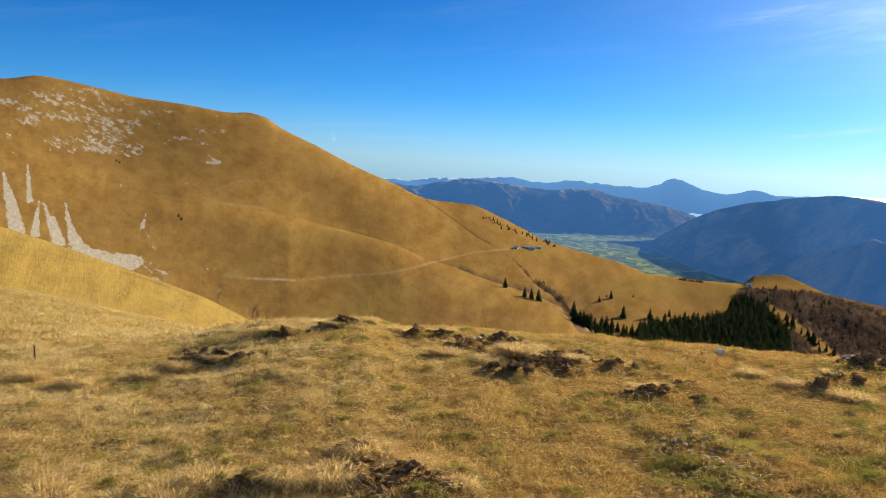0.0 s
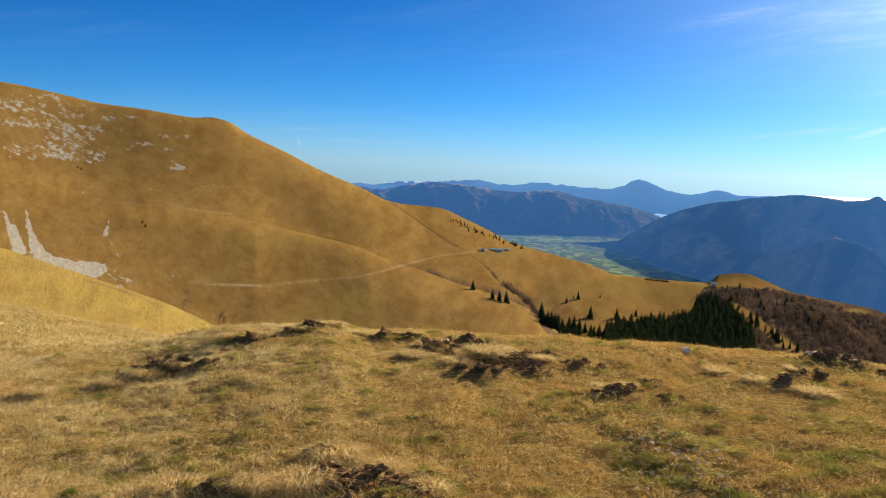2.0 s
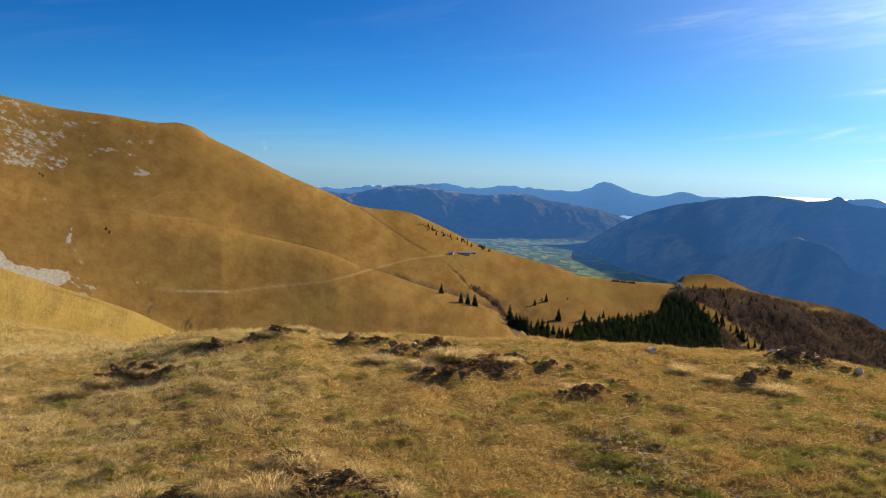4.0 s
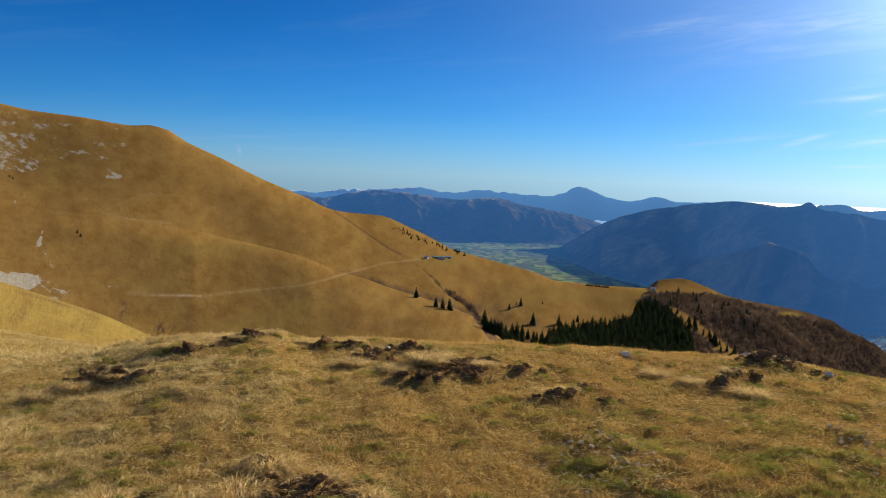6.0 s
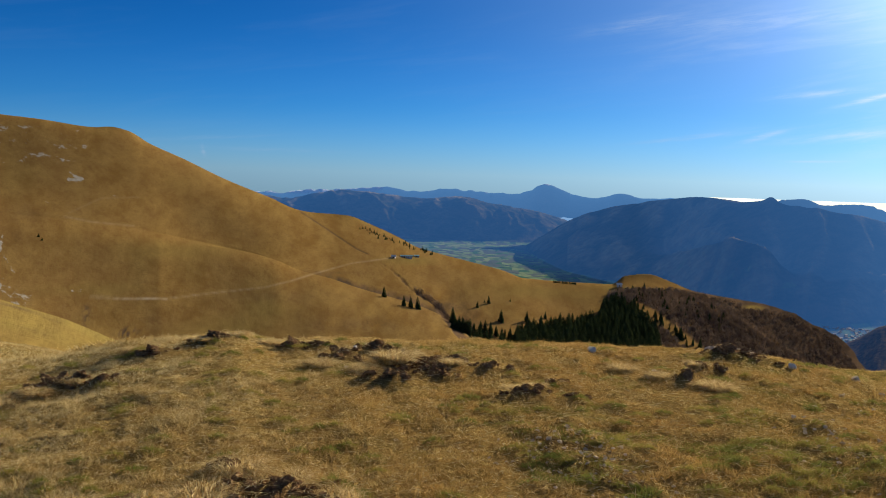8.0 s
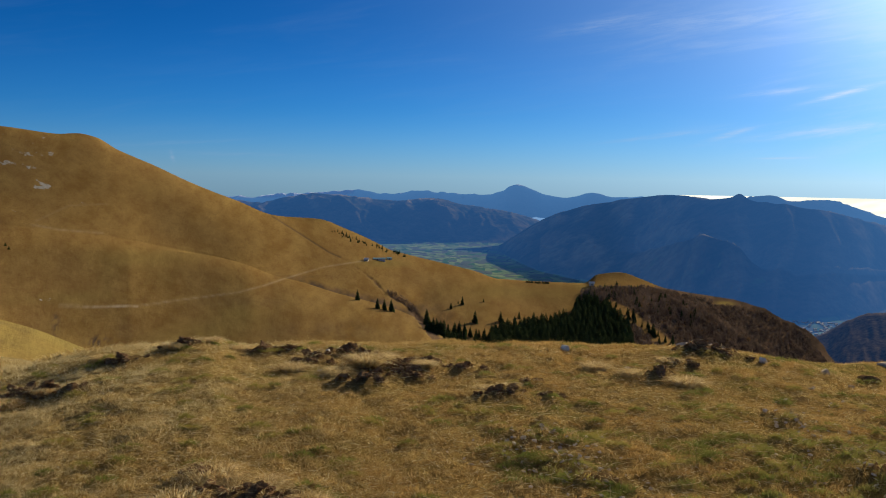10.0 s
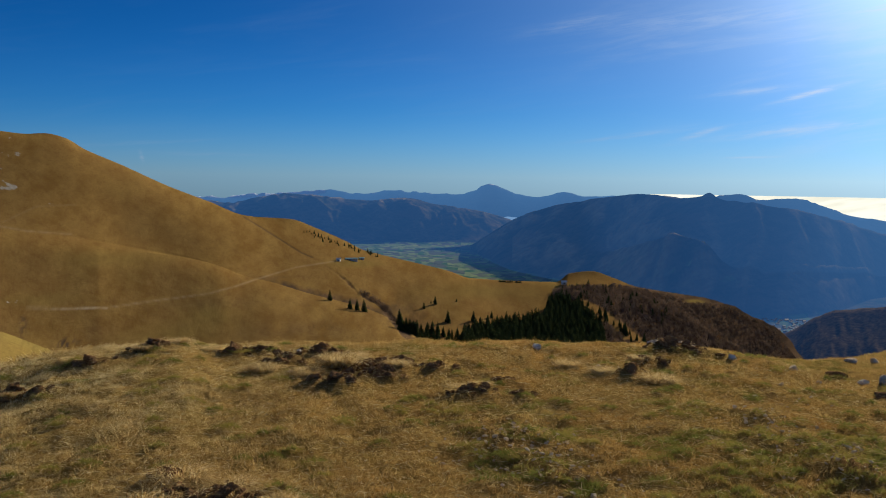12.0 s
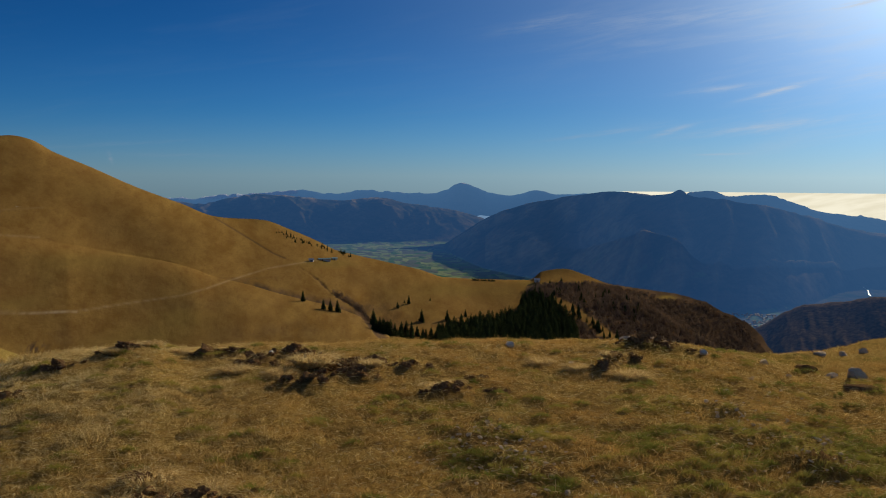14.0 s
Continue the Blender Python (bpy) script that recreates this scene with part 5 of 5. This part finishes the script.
def set_stones():
    rng = random.Random(8)
    # bearing, distance, width, height, label
    rows = [(-3.9, 8.05, 0.13, 0.11, "white limestone among turned soil clods"), (-4.3, 7.5, 0.10, 0.04, "flat pale stone in turned soil"), (10.95, 8.72, 0.2, 0.14, "white limestone block on the grassy brow"), (-27.9, 6.75, 0.10, 0.05, "whitish stone lying in dry grass"),
            (18.2, 9.1, 0.32, 0.12, "flat grey limestone slab on the brow"), (19.6, 9.2, 0.30, 0.15, "rounded grey limestone on the brow"), (20.5, 9.1, 0.15, 0.09, "small grey stone beside the limestone slab"), (22.8, 8.6, 0.15, 0.13, "pointed pale stone in short dry grass"), (26.2, 8.7, 0.19, 0.14, "grey limestone half sunk in the pasture"),
            (28.6, 8.9, 0.34, 0.13, "brown earthy rock half sunk in grass"), (30.0, 8.8, 0.18, 0.10, "pale stone beside the grey boulder"), (31.3, 8.75, 0.36, 0.24, "large grey limestone boulder in the pasture"), (24.05, 7.3, 0.12, 0.08, "grey stone in yellow grass"), (29.2, 10.0, 0.3, 0.10, "dark low rocks on the rise"),
            (30.5, 10.2, 0.2, 0.12, "dark stone on the rise"), (31.5, 10.4, 0.2, 0.12, "dark stone on the rise"), (31.7, 8.1, 0.45, 0.10, "earthy rock in front of the grey boulder"), (29.3, 6.2, 0.12, 0.05, "flat pale stone in mossy grass"), (25.5, 7.9, 0.14, 0.05, "flat stone flush with the turf"), (14.9, 7.9, 0.14, 0.03, "flat pale stone beside a tussock"),
            (-29.6, 15.5, 0.25, 0.12, "white stone on the grassy rise"), (-30.5, 17, 0.3, 0.14, "white stone on the grassy rise"), (-31.9, 14.8, 0.25, 0.12, "white stone on the grassy rise"), (27.6, 8.35, 0.12, 0.06, "small dark stone in dry grass"), (33.0, 9.0, 0.25, 0.12, "dark stone beside the boulder"), (2.9, 8.75, 0.05, 0.05, "small white stone on the brow")]
    for b, r, w, h, text in rows:
        w, h = w * (0.8 if r < 11 else 0.4), h * (0.62 if r < 11 else 0.3)
        x, y = at_bearing(b, r)
        mat = SOIL if "earthy" in text else PALE_STONE if "white" in text or "pale" in text else LIMESTONE
        ob = tagged(new("stone", lump("stone", rng, (w * 0.46, w * 0.36, h * 0.6), mat, 0.3, 15, 3)), text, "stone", "stones in the pasture")
        ob.matrix_basis = pose(x, y, near_z(x, y) + h * 0.1, rng.uniform(-8, 8), rng.uniform(-8, 8), rng.uniform(0, 360))
    # stone chips in the mossy hollows
    chips = [lump("chip", rng, (1, 0.8, 0.4), LIMESTONE, 0.25, 6, 1) for _ in range(5)]
    for b, r, n, spread in CHIP_SPOTS:
        bm = bmesh.new()
        for _ in range(n):
            x, y = at_bearing(b, r)
            x, y = x + rng.gauss(0, spread), y + rng.gauss(0, spread * 0.8)
            s = rng.uniform(0.008, 0.026)
            k = len(bm.verts)
            bm.from_mesh(chips[rng.randrange(5)])
            bm.verts.ensure_lookup_table()
            bmesh.ops.transform(bm, matrix=pose(x, y, near_z(x, y) + 0.008 + s * 0.4, rng.uniform(-30, 30), rng.uniform(-30, 30), rng.uniform(0, 360)) @ Matrix.Scale(s, 4), verts=bm.verts[k:])
        me = bpy.data.meshes.new("stone_chips")
        bm.to_mesh(me)
        bm.free()
        me.materials.append(LIMESTONE)
        tagged(new("stone_chips", me), "scattered grey stone chips in a mossy hollow", "stone chips", kind="stuff")


set_stones()


def set_stake():
    """A short weathered stake in the grass."""
    bm = bmesh.new()
    bmesh.ops.create_cone(bm, segments=7, radius1=0.008, radius2=0.006, depth=0.16, cap_ends=True, matrix=Matrix.Translation((0, 0, 0.045)))
    bmesh.ops.bevel(bm, geom=bm.edges[:], offset=0.0015, segments=1)
    for v in bm.verts:
        v.co += Vector((noise.noise(v.co * 30), noise.noise(v.co * 30 + Vector((9, 0, 0))), 0)) * 0.003
    me = bpy.data.meshes.new("stake")
    bm.to_mesh(me)
    bm.free()
    me.materials.append(BARK)
    x, y = at_bearing(-30.8, 8.4)
    tagged(new("stake", me), "short weathered wooden stake in dry grass", "stake").matrix_basis = pose(x, y, near_z(x, y), 3, -2, 0)


set_stake()


# ---------------------------------------------------------------- tussocks
def blades(rng, n, spread, low, high, lean, width):
    """Loose grass blades of two bent pieces round the origin, as triangles."""
    a, d = rng.uniform(0, 2 * np.pi, n), spread * np.sqrt(rng.random(n))
    base = np.stack([d * np.cos(a), d * np.sin(a), np.full(n, -0.01)], 1)
    h = rng.uniform(low, high, n)
    a = a + rng.normal(0, 0.7, n)
    out = np.stack([np.cos(a), np.sin(a), np.zeros(n)], 1) * (lean * rng.uniform(0.3, 1.6, n) * h * (0.4 + d / spread))[:, None]
    out += rng.normal(0, 0.18, (n, 3)) * h[:, None] * np.array([1, 1, 0])
    mid = base + out * 0.4 + np.array([0, 0, 1]) * (h * rng.uniform(0.4, 0.7, n))[:, None]
    tip = base + out * 1.25 + np.array([0, 0, 1]) * (h * rng.uniform(0.0, 0.85, n))[:, None]
    side = rng.normal(0, 1, (n, 3)) * np.array([1, 1, 0.2])
    side *= (width * rng.uniform(0.6, 1.3, n) / np.linalg.norm(side, axis=1))[:, None]
    return np.concatenate([np.stack([base - side, base + side, mid + side * 0.7], 1), np.stack([base - side, mid + side * 0.7, mid - side * 0.7], 1), np.stack([mid - side * 0.7, mid + side * 0.7, tip], 1)])


def grow_tussocks():
    rng = np.random.default_rng(4)
    shaggy = [triangles("blades", blades(rng, 2000, 0.068, 0.05, 0.125, 0.65, 0.0015), STRAW) for _ in range(3)]
    low = [triangles("blades", blades(rng, 700, 0.13, 0.01, 0.042, 1.0, 0.0018), CUSHION) for _ in range(3)]
    # bearing, distance, size
    mops = [(-11, 8.8, 0.7), (-6, 7.65, 1.05), (-3.2, 7.35, 1.1), (-1.5, 7.6, 1.35), (-0.3, 8.2, 0.8), (-10.6, 4.85, 1.2), (-12.8, 4.45, 1.3), (-9.3, 8.7, 0.7), (-17.4, 8.4, 0.7), (-7.4, 4.75, 0.9), (-4.6, 4.45, 0.9), (-9.9, 4.75, 0.7), (2.2, 7.55, 0.8), (7.6, 6.95, 0.6), (-13.2, 8.5, 0.7), (-20.6, 7.5, 0.7), (12.9, 7.9, 1.0), (15.1, 7.6, 0.9),
            (18.5, 7.4, 1.15), (17.2, 7.9, 0.7), (-22.5, 7.4, 1.0), (-24.2, 7.3, 1.1), (-28.4, 7.2, 1.0), (-31, 7.5, 1.0), (-20.6, 4.5, 1.1), (-23.2, 4.4, 1.1), (-16, 4.4, 0.9), (6, 7, 0.6), (-30, 4.6, 1.1)]
    rows = [(*k, 1) for k in mops] + [(float(rng.uniform(-30, 33)), float(rng.uniform(4.3, 8.7)), float(rng.uniform(0.55, 1.0)), 0) for _ in range(30)] + [(float(rng.uniform(9, 33)), float(rng.uniform(4.6, 7.2)), float(rng.uniform(0.6, 1.0)), 0) for _ in range(22)]
    for i, (b, r, s, tall) in enumerate(rows):
        x, y = at_bearing(b, r)
        text, cat = ("shaggy pale straw tussock of dead grass", "grass tussock") if tall else ("low mossy green and yellow grass cushion", "grass cushion")
        ob = tagged(new("tussock" if tall else "grass_cushion", (shaggy if tall else low)[i % 3]), text, cat, "tussocks of the pasture")
        ob.matrix_basis = pose(x, y, near_z(x, y), 0, 0, float(rng.uniform(0, 360))) @ Matrix.Diagonal((s * 1.15, s * 1.15, s * float(rng.uniform(0.8, 1.05)), 1))


grow_tussocks()


# ---------------------------------------------------------------- the turf
def heights(x, y):
    """Height of the land at many places at once."""
    c = np.interp(np.degrees(np.arctan2(x, y)), BEARINGS, np.arange(len(BEARINGS)))
    i = np.clip(c.astype(int), 0, len(BEARINGS) - 2)
    f, r = c - i, np.hypot(x, y)
    # near the standpoint all bearings share their distances closely, so one column serves to find the row
    top = MARK["dip"]
    z = np.zeros_like(r)
    lo, hi = np.zeros(len(r), int), np.full(len(r), top)
    for _ in range(11):
        mid = (lo + hi) // 2
        up = R_[mid, i] <= r
        lo, hi = np.where(up, mid, lo), np.where(up, hi, mid)
    lo = np.minimum(lo, top - 1)
    t = np.clip((r - R_[lo, i]) / (R_[lo + 1, i] - R_[lo, i]), 0, 1)
    z = (1 - f) * (Z_[lo, i] * (1 - t) + Z_[lo + 1, i] * t) + f * (Z_[lo, i + 1] * (1 - t) + Z_[lo + 1, i + 1] * t)
    return z


def turf(name, n, b0, b1, r0, r1, low, high, width, seed, label):
    rng = np.random.default_rng(seed)
    b, r = np.radians(rng.uniform(b0, b1, n)), rng.uniform(r0, r1, n)
    x, y = r * np.sin(b), r * np.cos(b)
    thick = 0.8 * fbm(x, y, 0.28, 4, 200) + 0.4 * fbm(x, y, 1.4, 3, 210)
    keep = (rng.random(n) > soil_amount(x, y) * 0.82) & (rng.random(n) < 0.72 + 0.5 * thick)
    x, y, thick = x[keep], y[keep], thick[keep]
    n = len(x)
    z = heights(x, y) - 0.004
    h = rng.uniform(low, high, n) * (0.5 + 1.1 * np.clip(thick + 0.35, 0, 1.4))
    a = rng.uniform(0, 2 * np.pi, n)
    lean = rng.uniform(0.5, 1.6, n)
    base = np.stack([x, y, z], 1)
    tip = base + np.stack([np.cos(a) * np.sin(lean) * h * 1.3, np.sin(a) * np.sin(lean) * h * 1.3, np.cos(lean) * h + 0.006], 1)
    k = rng.uniform(0, 2 * np.pi, n)
    side = np.stack([np.cos(k), np.sin(k), np.zeros(n)], 1) * (width * rng.uniform(0.6, 1.4, n))[:, None]
    return tagged(new(name, triangles(name, np.stack([base - side, base + side, tip], 1), GRASS)), label, "grass", kind="stuff")


def tufted(name, tufts, each, b0, b1, r0, r1, seed, label):
    """Grass in small tufts: blades that spring from one root and lean outwards, longer where the turf is left ungrazed."""
    rng = np.random.default_rng(seed)
    b, r = np.radians(rng.uniform(b0, b1, tufts)), rng.uniform(r0, r1, tufts)
    x, y = r * np.sin(b), r * np.cos(b)
    rich = 0.5 + 0.9 * fbm(x, y, 0.55, 3, 220) + 0.5 * fbm(x, y, 2.2, 2, 230) + np.interp(np.degrees(b), [-30, -12, 0], [0.25, 0.1, 0.0]) * np.interp(r, [5, 7], [1, 0.4])
    keep = (rng.random(tufts) > soil_amount(x, y) * 0.95) & (rng.random(tufts) < 0.35 + 0.8 * rich)
    x, y, rich = x[keep], y[keep], np.clip(rich[keep], 0.1, 1.5)
    n = len(x)
    size = rng.uniform(0.6, 1.35, n) * (0.45 + 0.75 * rich)
    cx, cy, size = np.repeat(x, each), np.repeat(y, each), np.repeat(size, each)
    lean_x, lean_y = np.repeat(rng.normal(0, 0.25, n), each), np.repeat(rng.normal(0, 0.25, n), each)
    m = n * each
    a, d = rng.uniform(0, 2 * np.pi, m), np.sqrt(rng.random(m))
    ox, oy = np.cos(a) * d, np.sin(a) * d
    px, py = cx + ox * 0.050 * size, cy + oy * 0.050 * size
    base = np.stack([px, py, heights(px, py) - 0.004], 1)
    h = rng.uniform(0.018, 0.060, m) * size
    tip = base + np.stack([(ox * 0.65 + lean_x + rng.normal(0, 0.22, m)) * h, (oy * 0.65 + lean_y + rng.normal(0, 0.22, m)) * h, h * (1.15 - 0.8 * d) * rng.uniform(0.5, 1.1, m)], 1)
    k = rng.uniform(0, 2 * np.pi, m)
    side = np.stack([np.cos(k), np.sin(k), np.zeros(m)], 1) * (rng.uniform(0.0010, 0.0022, m) * (0.7 + 0.3 * size))[:, None]
    return tagged(new(name, triangles(name, np.stack([base - side, base + side, tip], 1), GRASS)), label, "grass", kind="stuff")


turf("grass", 330000, -36, 35, 3.7, 9.6, 0.010, 0.030, 0.0022, 1, "short dry straw-yellow grass of a grazed alpine pasture")
tufted("grass", 17500, 56, -36, 35, 3.7, 9.6, 9, "small tufts of straw-yellow grass on the grazed pasture")
turf("grass", 90000, -38, -16, 9.0, 27, 0.03, 0.09, 0.005, 2, "dry yellow grass on the grassy rise")
turf("grass", 40000, 26, 38, 9.0, 14, 0.014, 0.034, 0.003, 3, "dry yellow grass on the rise beside the boulder")


def cushions(name, count, b0, b1, r0, r1, seed, label):
    """Small domed cushions of short grass and moss."""
    rng = np.random.default_rng(seed)
    n = 260
    b, r = np.radians(b0 + (b1 - b0) * rng.random(count) ** 0.7), rng.uniform(r0, r1, count)
    cx, cy = np.repeat(r * np.sin(b), n), np.repeat(r * np.cos(b), n)
    wide, tall = np.repeat(rng.uniform(0.03, 0.085, count), n), np.repeat(rng.uniform(0.015, 0.045, count), n)
    a, d = rng.uniform(0, 2 * np.pi, n * count), np.sqrt(rng.random(n * count))
    x, y = cx + np.cos(a) * d * wide * 1.3, cy + np.sin(a) * d * wide * 0.8
    ok = soil_amount(x, y) < 0.75
    x, y, a, d, tall = x[ok], y[ok], a[ok], d[ok], tall[ok]
    m = len(x)
    base = np.stack([x, y, heights(x, y) + tall * (1 - d**2) * 0.7], 1)
    h = rng.uniform(0.012, 0.035, m)
    tip = base + np.stack([np.cos(a) * d * h * 0.9, np.sin(a) * d * h * 0.9, h * (1.1 - 0.6 * d)], 1) + rng.normal(0, 0.006, (m, 3))
    k = rng.uniform(0, 2 * np.pi, m)
    side = np.stack([np.cos(k), np.sin(k), np.zeros(m)], 1) * rng.uniform(0.0012, 0.0026, m)[:, None]
    return tagged(new(name, triangles(name, np.stack([base - side, base + side, tip], 1), CUSHION)), label, "grass", kind="stuff")


cushions("grass", 300, -34, 35, 3.9, 9.0, 12, "small mossy yellow-green cushions in the turf")
cushions("grass", 90, 17, 34, 4.6, 6.7, 13, "dense green moss cushions round the bare stony hollow")
cushions("grass", 26, 7, 15, 4.6, 5.9, 14, "green moss cushions beside the stone chips")


def litter(n, seed):
    """Long dead stalks lying on the turf."""
    rng = np.random.default_rng(seed)
    b, r = np.radians(rng.uniform(-36, 34, n)), rng.uniform(3.8, 8.8, n)
    x, y = r * np.sin(b), r * np.cos(b)
    z = heights(x, y) + rng.uniform(0.012, 0.03, n)
    a, ln = rng.uniform(0, 2 * np.pi, n), rng.uniform(0.02, 0.12, n)
    base = np.stack([x, y, z], 1)
    way = np.stack([np.cos(a), np.sin(a), rng.normal(0, 0.12, n)], 1)
    mid = base + way * (ln * 0.5)[:, None] + np.stack([rng.normal(0, 0.012, n), rng.normal(0, 0.012, n), rng.uniform(0, 0.012, n)], 1)
    end = base + way * ln[:, None]
    side = np.stack([-np.sin(a), np.cos(a), np.full(n, 0.4)], 1) * 0.0019
    tris = np.concatenate([np.stack([base - side, mid - side, mid + side], 1), np.stack([mid - side, end, mid + side], 1)])
    return tagged(new("straw_litter", triangles("straw_litter", tris, STRAW)), "long dead straw stalks lying on the turf", "straw", kind="stuff")


litter(32000, 6)
